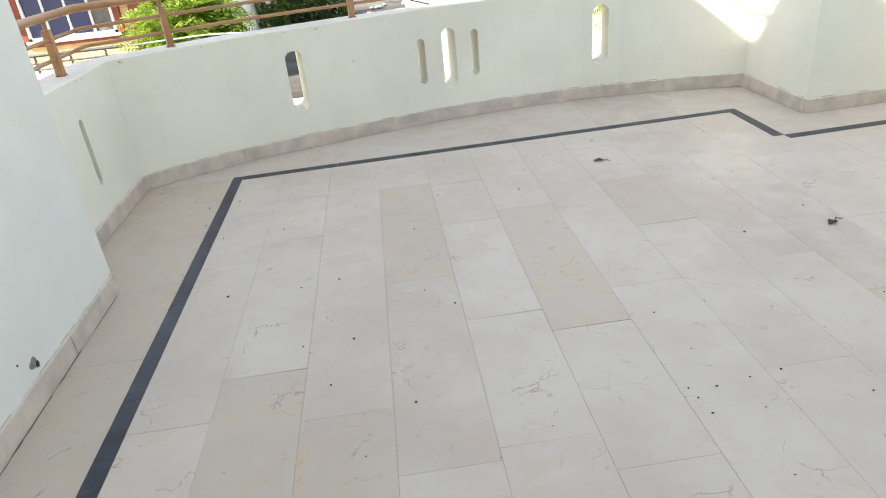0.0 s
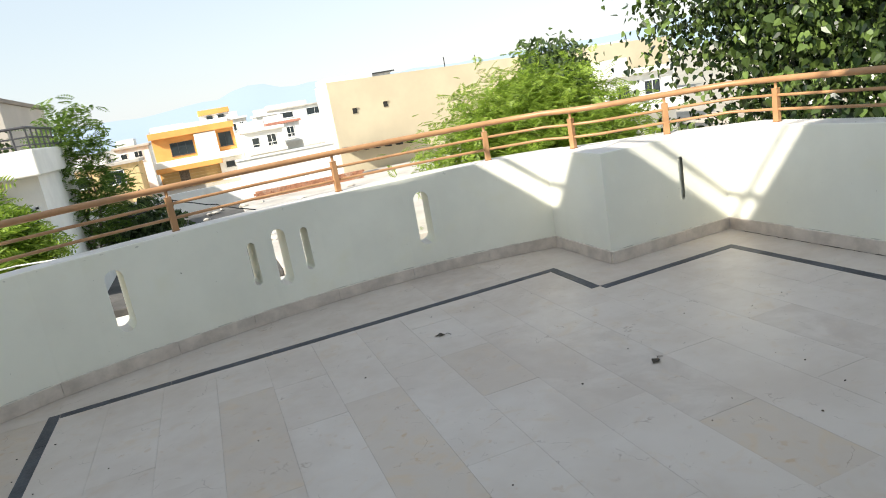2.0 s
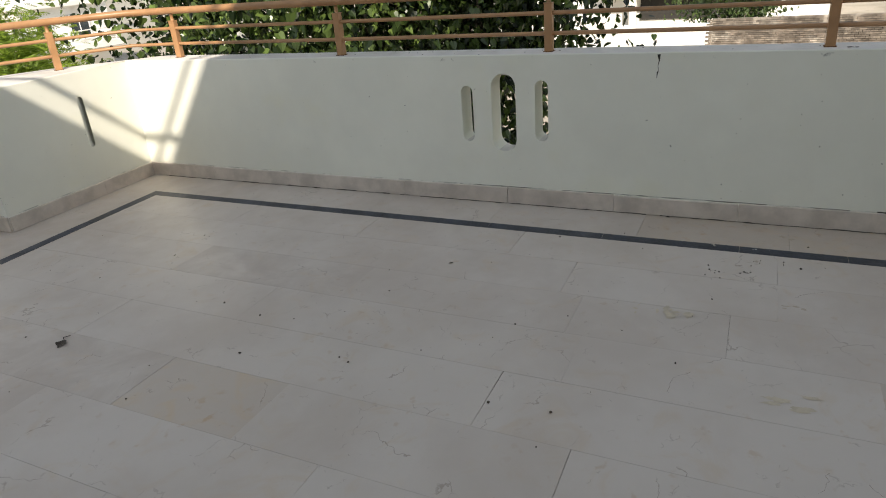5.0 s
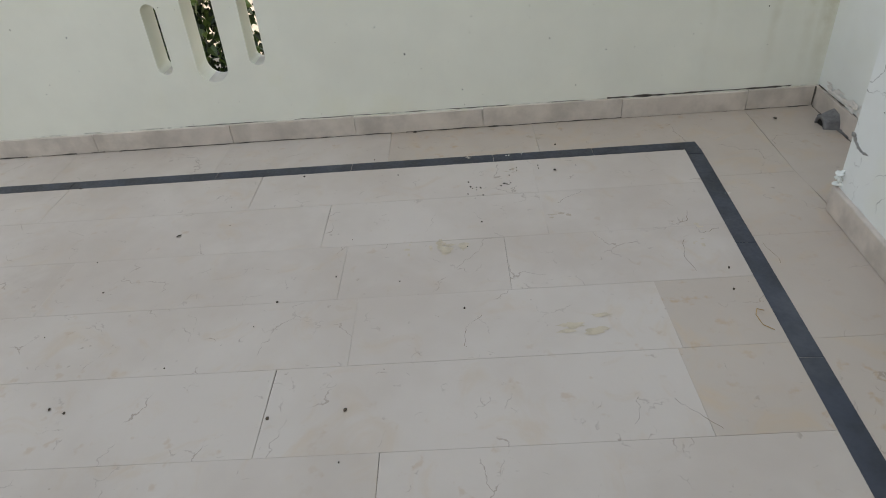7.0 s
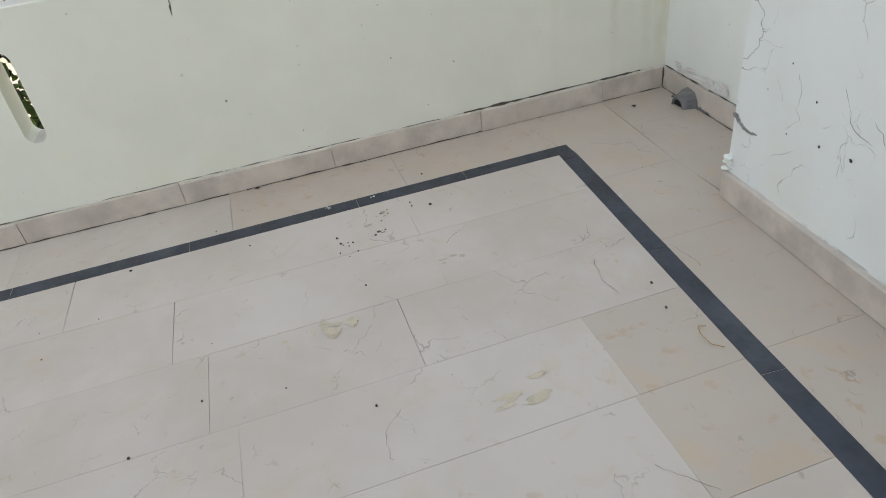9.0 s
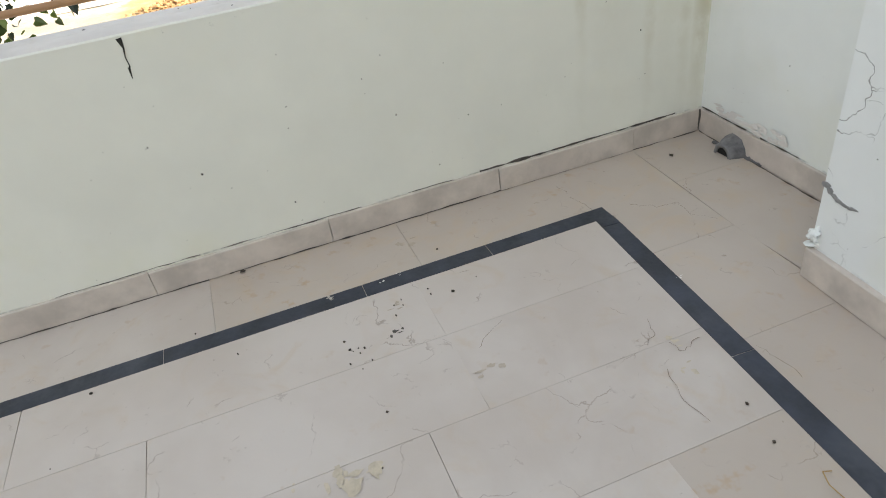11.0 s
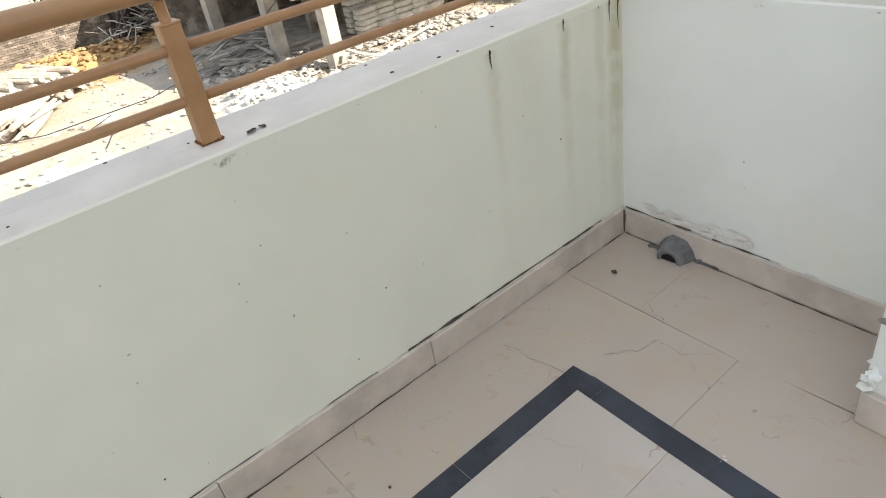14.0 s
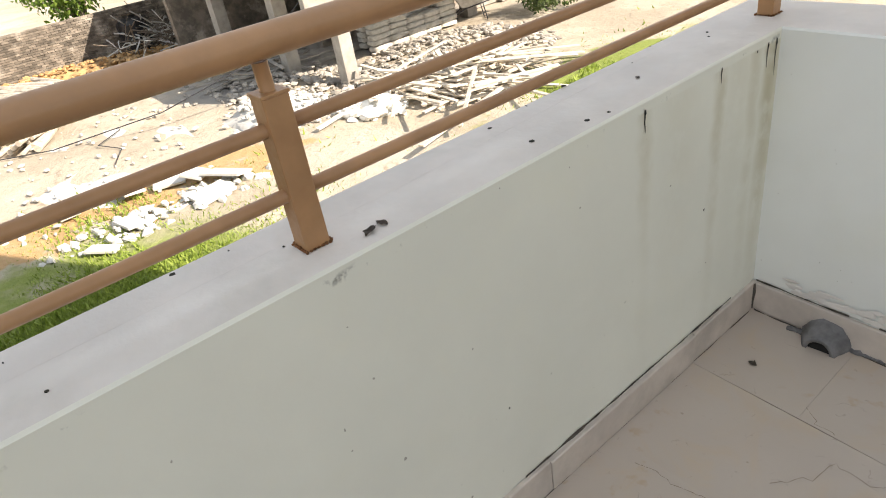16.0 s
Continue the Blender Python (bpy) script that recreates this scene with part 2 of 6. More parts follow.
MARBLE = marble("cream_marble", (0.585, 0.52, 0.465), (0.54, 0.472, 0.418), (0.475, 0.405, 0.352))
MARBLE_TAN = marble("tan_marble", (0.525, 0.45, 0.385), (0.50, 0.425, 0.36), (0.475, 0.40, 0.335), 1.7)
SKIRT = plain("pink_marble_skirting", (0.57, 0.50, 0.44), 0.45, 0.17, 7, 50, 0.12, dist=0.003, dirt=(0.60, 0.52, 0.46))
BAND = plain("dark_slate_band", (0.030, 0.036, 0.052), 0.45, 0.35, 7, 70, 0.15, dist=0.003, dirt=(0.06, 0.068, 0.085))
GROUT = plain("dark_grout", (0.33, 0.28, 0.24), 0.9, 0.4, 5)
CREAM = limewash("cream_limewash", (0.83, 0.82, 0.725))
CREAM_RUN = limewash("cream_limewash_rain_streaked", (0.83, 0.82, 0.725),
                     streaks=((-0.93, 0.035, 0.35, 0.38), (-1.21, 0.04, 0.15, 0.5), (-1.36, 0.05, 0.05, 0.4), (-1.44, 0.07, 0.0, 0.75), (-1.29, 0.12, 0.2, 0.18), (-1.05, 0.12, 0.3, 0.15)))
WHITE_CRACKED = limewash("white_limewash_cracked", (0.83, 0.84, 0.82), cracks=0.8)
WHITE = limewash("white_limewash", (0.82, 0.83, 0.79))
COPING = plain("cream_coping_paint", (0.73, 0.69, 0.645), 0.75, 0.07, 4, 40, 0.2, dirt=(0.58, 0.55, 0.49))
RAIL = plain("brown_rail_enamel", (0.42, 0.225, 0.105), 0.42, 0.10, 9, 90, 0.1, dist=0.002, dirt=(0.34, 0.17, 0.075))
RUST = plain("rust", (0.17, 0.07, 0.025), 0.9, 0.4, 60, 200)
CEMENT = plain("grey_cement", (0.27, 0.26, 0.25), 0.9, 0.25, 14, 80, 0.6)
DARK = plain("black_void", (0.012, 0.011, 0.01), 0.9)
GRIME = plain("brown_grime", (0.10, 0.085, 0.07), 0.9, 0.4, 30, 120)
DARK_CEMENT = plain("dark_grey_cement", (0.17, 0.165, 0.165), 0.9, 0.3, 20, 90, 0.7)
HAIR_CRACK = plain("crack_shadow", (0.30, 0.30, 0.28), 0.9)
SOOT = plain("black_drip", (0.03, 0.028, 0.02), 0.8, 0.4, 40, 160)
LITTER = plain("dry_leaf_brown", (0.055, 0.04, 0.028), 0.8, 0.4, 60, 200, island=0.4)
STRAW = plain("straw", (0.42, 0.26, 0.09), 0.7, 0.2, 60, 200)
STAIN = plain("yellow_food_stain", (0.53, 0.45, 0.34), 0.6, 0.12, 30, 100, 0.1, dirt=(0.57, 0.48, 0.36))
DAMP = plain("grey_damp_stain", (0.44, 0.365, 0.29), 0.6, 0.15, 25, 100, 0.1)
BARK = plain("grey_bark", (0.17, 0.14, 0.11), 0.95, 0.35, 9, 40, 0.9, dist=0.03)
LEAF_BIG = leaf_mat("poplar_leaf", (0.008, 0.020, 0.005), (0.17, 0.25, 0.06), 0.30, 0.22, 2.2)
LEAF_FEATHER = leaf_mat("sunlit_feathery_leaf", (0.13, 0.22, 0.025), (0.38, 0.50, 0.07), 0.5, 0.45)
LEAF_MID = leaf_mat("pinnate_leaf", (0.06, 0.13, 0.018), (0.20, 0.30, 0.05), 0.5, 0.4)
LEAF_DARK = leaf_mat("dull_leaf", (0.028, 0.052, 0.016), (0.10, 0.15, 0.04), 0.5, 0.25)
GRASS = leaf_mat("grass_blade", (0.15, 0.22, 0.03), (0.33, 0.42, 0.08), 0.6, 0.3)
EARTH = yard_ground()
CONCRETE = plain("raw_concrete", (0.34, 0.32, 0.29), 0.95, 0.2, 2.5, 25, 0.5, dirt=(0.24, 0.22, 0.20))
DUSTY = plain("dusty_rubble", (0.38, 0.35, 0.31), 0.95, 0.2, 5, 30, 0.6, island=0.35)
PALE = plain("pale_broken_plaster", (0.52, 0.51, 0.48), 0.95, 0.12, 5, 30, 0.5, island=0.2)
TIMBER = plain("bleached_timber", (0.50, 0.45, 0.38), 0.9, 0.2, 5, 40, 0.5, island=0.35)
LOGS = plain("peeled_poles", (0.47, 0.41, 0.34), 0.9, 0.25, 6, 40, 0.5)
SACK = plain("dusty_cement_sack", (0.52, 0.50, 0.46), 0.9, 0.15, 7, 50, 0.5, dist=0.02)
BRICK = plain("red_brick", (0.33, 0.15, 0.085), 0.9, 0.3, 7, 40, 0.5, dirt=(0.42, 0.30, 0.22))
PALE_BRICK = plain("dusty_pale_brick", (0.55, 0.48, 0.41), 0.9, 0.15, 7, 40, 0.5)
MOSSY = plain("weathered_brickwork", (0.17, 0.145, 0.12), 0.95, 0.35, 3, 25, 0.6, island=0.4, dirt=(0.42, 0.38, 0.33))
SUNWHITE = plain("sunlit_white_paint", (0.80, 0.79, 0.75), 0.8, 0.06, 1.2, 20, 0.15, dirt=(0.70, 0.68, 0.63))
BEIGE = plain("beige_render", (0.66, 0.56, 0.39), 0.9, 0.06, 0.5, 12, 0.2, dirt=(0.62, 0.52, 0.36))
SAND_WALL = plain("yellow_brick_tiles", (0.60, 0.45, 0.23), 0.8, 0.12, 3, 14, 0.3)
ORANGE = plain("orange_paint", (0.70, 0.33, 0.09), 0.7, 0.1, 0.7, 12, 0.15)
OCHRE = plain("ochre_render", (0.56, 0.38, 0.16), 0.8, 0.1, 0.8, 12, 0.2)
MAROON = plain("maroon_trim", (0.24, 0.055, 0.03), 0.6, 0.15)
GREYWALL = plain("grey_brown_render", (0.26, 0.225, 0.19), 0.95, 0.15, 0.6, 12, 0.3)
# dark awning sheet, and the tree's shade painted on the low roof
ROOF_DARK = plain("dark_sheet_shaded_roof", (0.085, 0.08, 0.075), 0.95, 0.35, 1.2, 18, 0.4, dirt=(0.19, 0.175, 0.16))
ROOF_PALE = plain("dusty_flat_roof", (0.50, 0.46, 0.41), 0.95, 0.15, 1.0, 18, 0.4, dirt=(0.34, 0.31, 0.28))
STEEL = plain("dull_dark_steel", (0.07, 0.07, 0.075), 0.5, 0.2, 20, 90, 0.1, metal=0.6)
GALV = plain("galvanised_sheet", (0.45, 0.46, 0.47), 0.45, 0.15, 10, 60, 0.15, metal=0.7)
WINDOW_WHITE = plain("white_aluminium", (0.78, 0.79, 0.80), 0.4, 0.05)
BLUE_GLASS = glass_mat()
DARK_GLASS = plain("dark_window", (0.025, 0.035, 0.04), 0.12, 0.2)
CURTAIN = plain("grey_curtain", (0.16, 0.15, 0.14), 0.9, 0.2, 12, 60)
BLACKPLASTIC = plain("black_plastic", (0.02, 0.02, 0.022), 0.4, 0.2)
BLUEPLASTIC = plain("blue_plastic", (0.05, 0.24, 0.55), 0.5, 0.2)
YELLOW_PAINT = plain("yellow_wall_paint", (0.66, 0.50, 0.16), 0.8, 0.1, 1, 15, 0.2)
SLATE_ROOF = plain("pink_roof_tiles", (0.45, 0.20, 0.14), 0.8, 0.15, 2, 20)
PALEGREY = plain("weathered_pale_render", (0.48, 0.44, 0.39), 0.95, 0.1, 0.5, 12, 0.3, dirt=(0.40, 0.36, 0.32))
HAZE_GLOW_HILL, hn, hl, hb = material("haze_glow_hill")         # far slopes; the lit haze before them is painted as blue emission
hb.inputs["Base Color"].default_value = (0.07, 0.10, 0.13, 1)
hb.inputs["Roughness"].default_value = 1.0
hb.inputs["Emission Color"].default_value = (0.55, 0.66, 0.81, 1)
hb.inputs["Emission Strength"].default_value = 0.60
# near-black for brackets and openings; shade inside openings is put into the colour
LETTER = plain("dark_opening", (0.03, 0.028, 0.025), 0.8)


# ---- mesh helpers ----
def part(name, bm, mat, parent=None, label="", smooth=False):
    """Links a bmesh as one mesh object, under a thing or part if one is given."""
    me = bpy.data.meshes.new(name)
    bm.normal_update()
    bm.to_mesh(me)
    bm.free()
    if mat is not None:
        me.materials.append(mat)
    if smooth:
        for p in me.polygons:
            p.use_smooth = True
    ob = new(name, me)
    if parent is not None:
        ob.parent = parent
    if label:
        tagged(ob, label)
    return ob


def from_lists(name, verts, faces, mat, parent=None, smooth=False):
    me = bpy.data.meshes.new(name)
    me.from_pydata(verts, [], faces)
    me.materials.append(mat)
    if smooth:
        for p in me.polygons:
            p.use_smooth = True
    ob = new(name, me)
    if parent is not None:
        ob.parent = parent
    return ob


def thing(name, at=(0, 0, 0), turn=0.0, label="", category="", group="", kind=""):
    ob = new(name)
    ob.matrix_basis = pose(*at, 0, 0, turn)
    ob.empty_display_size = 0.1
    return tagged(ob, label, category, group, kind)


def box(bm, lo, hi, m=None, bevel=0.0):
    vs = bmesh.ops.create_cube(bm, size=1)["verts"]
    c = [(a + b) / 2 for a, b in zip(lo, hi)]
    s = [abs(b - a) for a, b in zip(lo, hi)]
    t = Matrix.Translation(c) @ Matrix.Diagonal((*s, 1))
    bmesh.ops.transform(bm, matrix=(m @ t) if m else t, verts=vs)
    if bevel:
        es = list({e for v in vs for e in v.link_edges})
        bmesh.ops.bevel(bm, geom=es, offset=bevel, segments=2, affect="EDGES", profile=0.5)
    return bm


def boxed(lo, hi, bevel=0.0):
    return box(bmesh.new(), lo, hi, None, bevel)


def tube(bm, pts, r, seg=12, caps=True, taper=None):
    """A round bar along a polyline, mitred at its bends."""
    pts = [Vector(p) for p in pts]
    rings = []
    for i, p in enumerate(pts):
        a = (p - pts[i - 1]).normalized() if i else None
        b = (pts[i + 1] - p).normalized() if i < len(pts) - 1 else None
        d = ((a or b) + (b or a)).normalized()
        up = Vector((0, 0, 1)) if abs(d.z) < 0.95 else Vector((1, 0, 0))
        s = d.cross(up).normalized()
        u = s.cross(d)
        k = 1.0
        if a and b:
            k = 1 / max(0.5, math.sqrt(max(0.05, (1 + a.dot(b)) / 2)))
        rr = r if taper is None else r * taper[i]
        rings.append([bm.verts.new(p + (s * math.cos(q) * k + u * math.sin(q)) * rr) for q in [2 * math.pi * j / seg for j in range(seg)]])
    for q, w in zip(rings, rings[1:]):
        for j in range(seg):
            bm.faces.new((q[j], q[(j + 1) % seg], w[(j + 1) % seg], w[j]))
    if caps:
        bm.faces.new(rings[0])
        bm.faces.new(rings[-1][::-1])
    return bm


def prism(bm, pts, z0, z1, chamfer=0.0):
    """A flat piece of the given outline, with a small chamfer round its top."""
    c = Vector((sum(p[0] for p in pts) / len(pts), sum(p[1] for p in pts) / len(pts)))
    n = len(pts)
    low = [bm.verts.new((p[0], p[1], z0)) for p in pts]
    mid = [bm.verts.new((p[0], p[1], z1 - chamfer)) for p in pts]
    rings = [low, mid]
    if chamfer:
        top = []
        for p in pts:
            v = Vector(p[:2])
            d = (c - v)
            top.append(bm.verts.new((*(v + d.normalized() * chamfer * 1.3), z1)))
        rings.append(top)
    for a, b in zip(rings, rings[1:]):
        for i in range(n):
            bm.faces.new((a[i], a[(i + 1) % n], b[(i + 1) % n], b[i]))
    bm.faces.new(rings[-1])
    bm.faces.new(low[::-1])
    bmesh.ops.recalc_face_normals(bm, faces=bm.faces[:])
    return bm


def blob(bm, at, size, rnd, cuts=1, jag=0.25):
    """A broken lump: an icosphere knocked out of shape."""
    vs = bmesh.ops.create_icosphere(bm, subdivisions=cuts, radius=1)["verts"]
    turn = Euler((rnd.uniform(0, 6), rnd.uniform(0, 6), rnd.uniform(0, 6))).to_matrix()
    for v in vs:
        p = turn @ (v.co * (1 + rnd.uniform(-jag, jag)))
        v.co = Vector(at) + Vector((p.x * size[0], p.y * size[1], p.z * size[2]))
    return bm


# ---- the terrace: plan ----
TOP = 0.828         # parapet height
SKIRT_H = 0.095
NORTH = [(-0.50, 4.19), (-0.21, 4.365), (0.096, 4.52), (0.38, 4.62), (0.66, 4.705), (0.95, 4.79), (1.25, 4.87), (1.54, 4.94), (1.742, 4.975), (1.96, 5.007), (2.18, 5.03),
         (2.45, 5.045), (2.66, 5.05), (2.96, 5.036), (3.19, 5.002), (3.42, 4.96), (3.66, 4.91), (3.89, 4.86)]
PIER = (3.885, 4.045)
CORNER = (5.03, 4.085)
SE = (5.03, -1.47)
SJOG = (4.11, -1.105)       # corner of the house wall in the south


def offset(path, d):
    """The path moved by d to its left, mitred."""
    out = []
    for i, p in enumerate(path):
        p = Vector(p)
        a = (p - Vector(path[i - 1])).normalized() if i else None
        b = (Vector(path[i + 1]) - p).normalized() if i < len(path) - 1 else None
        a, b = a or b, b or a
        na, nb = Vector((-a.y, a.x)), Vector((-b.y, b.x))
        h = (na + nb).normalized()
        out.append(tuple(p + h * (d / max(0.4, h.dot(na)))))
    return out


def parapet(name, inner, outer, slits, mat, label, low=-0.05):
    """A parapet wall between two polylines with equal numbers of points, with round-ended slits (distance along the inner line, width, z0, z1)."""
    bm = bmesh.new()
    cache = {}

    def vert(p):
        k = tuple(round(c, 5) for c in p)
        if k not in cache:
            cache[k] = bm.verts.new(p)
        return cache[k]
    ch = 0.005
    run = 0.0
    for i in range(len(inner) - 1):
        a, b, c, d = (Vector(v) for v in (inner[i], inner[i + 1], outer[i], outer[i + 1]))
        ln = (b - a).length
        mine = sorted(s for s in slits if run <= s[0] < run + ln)
        cuts = [0.0]
        for s in mine:
            cuts += [(s[0] - run - s[1] / 2 - 0.02) / ln, (s[0] - run + s[1] / 2 + 0.02) / ln]
        cuts.append(1.0)

        def on(u, z, side):
            p = a.lerp(b, u) if side == 0 else c.lerp(d, u)
            return vert((p.x, p.y, z))
        for k in range(len(cuts) - 1):
            u0, u1 = cuts[k], cuts[k + 1]
            zt = TOP - ch
            hole = mine[k // 2] if k % 2 else None
            for side in (0, 1):
                if not hole:
                    f = [on(u0, low, side), on(u1, low, side), on(u1, zt, side), on(u0, zt, side)]
                    bm.faces.new(f if side == 0 else f[::-1])
            if hole:
                w, z0, z1 = hole[1], hole[2], hole[3]
                uc, r = (u0 + u1) / 2, w / 2
                left = [(uc - r / ln * math.sin(t), (z0 + r) - r * math.cos(t)) for t in [math.pi / 2 * j / 6 for j in range(7)]]
                left += [(uc - r / ln * math.cos(t), (z1 - r) + r * math.sin(t)) for t in [math.pi / 2 * j / 6 for j in range(7)]]
                right = [(2 * uc - u, z) for u, z in left]
                for side in (0, 1):
                    fl = [on(u0, low, side), on(uc, low, side)] + [on(u, z, side) for u, z in left] + [on(uc, zt, side), on(u0, zt, side)]
                    fr = [on(u1, low, side), on(uc, low, side)] + [on(u, z, side) for u, z in right] + [on(uc, zt, side), on(u1, zt, side)]
                    bm.faces.new(fl if side == 0 else fl[::-1])
                    bm.faces.new(fr[::-1] if side == 0 else fr)
                ring = left + right[::-1]
                for q in range(len(ring)):
                    (ua, za), (ub, zb) = ring[q], ring[(q + 1) % len(ring)]
                    if abs(ua - ub) < 1e-6 and abs(za - zb) < 1e-6:
                        continue
                    try:
                        bm.faces.new((on(ua, za, 0), on(ua, za, 1), on(ub, zb, 1), on(ub, zb, 0)))
                    except ValueError:
                        pass
            # rounded arris and flat top
            us = (u0, (u0 + u1) / 2, u1) if hole else (u0, u1)
            for ua, ub in zip(us, us[1:]):
                q = []
                for u in (ua, ub):
                    pi_, po = a.lerp(b, u), c.lerp(d, u)
                    t = (po - pi_).normalized() * ch
                    q.append((vert((pi_.x + t.x, pi_.y + t.y, TOP)), vert((po.x - t.x, po.y - t.y, TOP))))
                bm.faces.new((on(ua, zt, 0), on(ub, zt, 0), q[1][0], q[0][0]))
                bm.faces.new((q[0][0], q[1][0], q[1][1], q[0][1]))
                bm.faces.new((q[0][1], q[1][1], on(ub, zt, 1), on(ua, zt, 1)))
        run += ln
    for i in (0, -1):
        a, c = Vector(inner[i]), Vector(outer[i])
        t = (c - a).normalized() * ch
        bm.faces.new([vert((*a, low)), vert((*c, low)), vert((*c, TOP - ch)), vert((*(c - t), TOP)), vert((*(a + t), TOP)), vert((*a, TOP - ch))])
    bmesh.ops.recalc_face_normals(bm, faces=bm.faces[:])
    wall = part(name, bm, mat)
    wall.data.materials.append(COPING)
    for p in wall.data.polygons:
        if p.normal.z > 0.9:
            p.material_index = 1
    return tagged(wall, label, "wall", kind="structure")


def along(path, x):
    """Distance along a polyline up to where it reaches x."""
    run = 0.0
    for a, b in zip(path, path[1:]):
        ln = math.dist(a, b)
        if a[0] <= x <= b[0]:
            return run + ln * (x - a[0]) / (b[0] - a[0])
        run += ln
    return run


n_outer = offset(NORTH, 0.22)
n_outer[0] = (-0.72, 4.30)
n_outer[-1] = (3.97, 5.00)
n_slits = [(along(NORTH, x), w, z0, z1) for x, w, z0, z1 in
           ((0.535, 0.115, 0.27, 0.695), (1.425, 0.06, 0.30, 0.625), (1.635, 0.105, 0.24, 0.675), (1.83, 0.06, 0.305, 0.64), (2.81, 0.125, 0.26, 0.70))]
# west parapet, north parapet, the bay at the corner, east parapet, south return
parapet("wall_west", [(-0.515, 2.78), (-0.50, 4.19)], [(-0.735, 2.78), (-0.72, 4.30)], [(0.84, 0.05, 0.26, 0.63)], CREAM, "cream limewashed parapet with one narrow slit")
parapet("wall_north", NORTH, n_outer, n_slits, CREAM, "cream limewashed parapet, gently curved, with round-ended slits")
bay_in = [NORTH[-1], PIER, ((PIER[0] + CORNER[0]) / 2 - 0.1, 4.062), CORNER]
bay_out = [(3.97, 5.00), (4.17, 4.76), (4.72, 4.44), (5.27, 3.90)]
parapet("wall_bay", bay_in, bay_out, [(math.dist(NORTH[-1], PIER) + 0.705, 0.045, 0.335, 0.67)], CREAM, "cream limewashed corner bay of the parapet with a slit")
e_len = CORNER[1] - SE[1]
parapet("wall_east", [CORNER, (5.03, 3.6), (5.03, -0.4), SE], [(5.27, 3.90), (5.168, 3.6), (5.168, -0.4), (5.23, -1.71)],
        [(CORNER[1] - y, w, z0, z1) for y, w, z0, z1 in ((1.508, 0.068, 0.355, 0.665), (1.295, 0.138, 0.305, 0.73), (1.083, 0.072, 0.37, 0.695))],
        CREAM_RUN, "cream limewashed parapet with three slits and rain streaks")
part("coping", prism(bmesh.new(), [(5.255, 3.89), (5.153, 3.6), (5.153, -0.4), (5.222, -1.70), (5.232, -1.70), (5.232, -0.4), (5.236, 3.6), (5.262, 3.89)], 0.70, TOP + 0.0002), COPING, bpy.data.objects["wall_east"])
parapet("wall_south", [SE, (4.11, -1.42)], [(5.23, -1.71), (4.11, -1.71)], [], WHITE, "white limewashed return of the parapet")

# the house that stands round the terrace: tall walls west and south, and the floor above
bm = bmesh.new()
prism(bm, [(-0.24, -0.78), (-0.24, 2.80), (-5.0, 2.80), (-5.0, -6.6), (-0.30, -6.6), (-0.30, -0.78)], -3.3, 3.35)
# unseen roof steps, their heights set to cast the shade edges on the parapet
prism(bm, [(-0.60, 1.85), (-0.60, 2.85), (-4.99, 2.85), (-4.99, 1.85)], 3.33, 3.96)
prism(bm, [(-0.245, -0.9), (-0.245, 1.90), (-4.98, 1.90), (-4.98, -6.5), (-0.245, -6.5)], 3.33, 4.32)
tagged(part("wall_house_west", bm, WHITE), "white limewashed tall house wall beside the terrace", "wall", kind="structure")
bm = prism(bmesh.new(), [(4.11, -1.105), (-0.298, -0.80), (-0.298, -6.6), (4.11, -6.6)], -3.3, 3.94)
south_house = tagged(part("wall_house_south", bm, WHITE_CRACKED), "white limewashed house wall with cracked peeling plaster", "wall", kind="structure")
# out of view; its top edge is set to shade the east wall
part("upper_storey", prism(bmesh.new(), [(4.109, -1.106), (-4.90, -0.80), (-4.90, -6.45), (4.109, -6.59)], 3.945, 6.885), WHITE, south_house)
# added thin screen, unseen, there only to shade the pier
part("shade_screen", prism(bmesh.new(), [(-5.30, -0.80), (-9.0, -0.80), (-9.0, -1.0), (-5.30, -1.0)], -3.3, 8.32), WHITE, south_house)
# railings of the unseen roofs above the house blocks, set to cast striped shade
ROOF_EDGES = (((-0.27, -0.6), (-0.27, 1.86), 4.32), ((-0.63, 1.95), (-0.63, 2.82), 3.96), ((-4.8, -0.83), (1.0, -1.02), 6.885))
for (xa, ya), (xb, yb), z in ROOF_EDGES:
    upper = thing("upper_railing", label="brown pipe railing along the roof edge of the house", category="railing")
    part("handrail", tube(bmesh.new(), [(xa, ya, z + 0.205), (xb, yb, z + 0.205)], 0.026, 10), RAIL, upper, smooth=True)
    for k in (0, 1):
        x, y = xa + (xb - xa) * k, ya + (yb - ya) * k
        part("post", tube(bmesh.new(), [(x, y, z - 0.01), (x, y, z + 0.20)], 0.016, 8), RAIL, upper)
# storey below the terrace
low_plan = [(-0.72, 2.81), (-0.72, 4.28)] + n_outer[1:-1] + [(3.97, 4.99), (4.17, 4.75), (4.72, 4.43), (5.26, 3.90), (5.25, -1.71), (4.12, -1.71), (4.12, -1.08), (-0.23, -0.78), (-0.23, 2.81)]
tagged(part("wall_below", prism(bmesh.new(), low_plan, -3.3, -0.052), CREAM), "cream outer wall of the storey below the terrace", "wall", kind="structure")

# ---- railing on the parapet ----
POSTS = [(-0.616, 3.84), (-0.19, 4.485), (0.964, 4.907), (2.185, 5.14), (3.46, 5.06), (4.03, 4.635), (4.665, 4.285), (5.15, 3.68), (5.117, 2.343), (5.117, 1.063), (5.117, -0.212), (5.115, -1.57)]
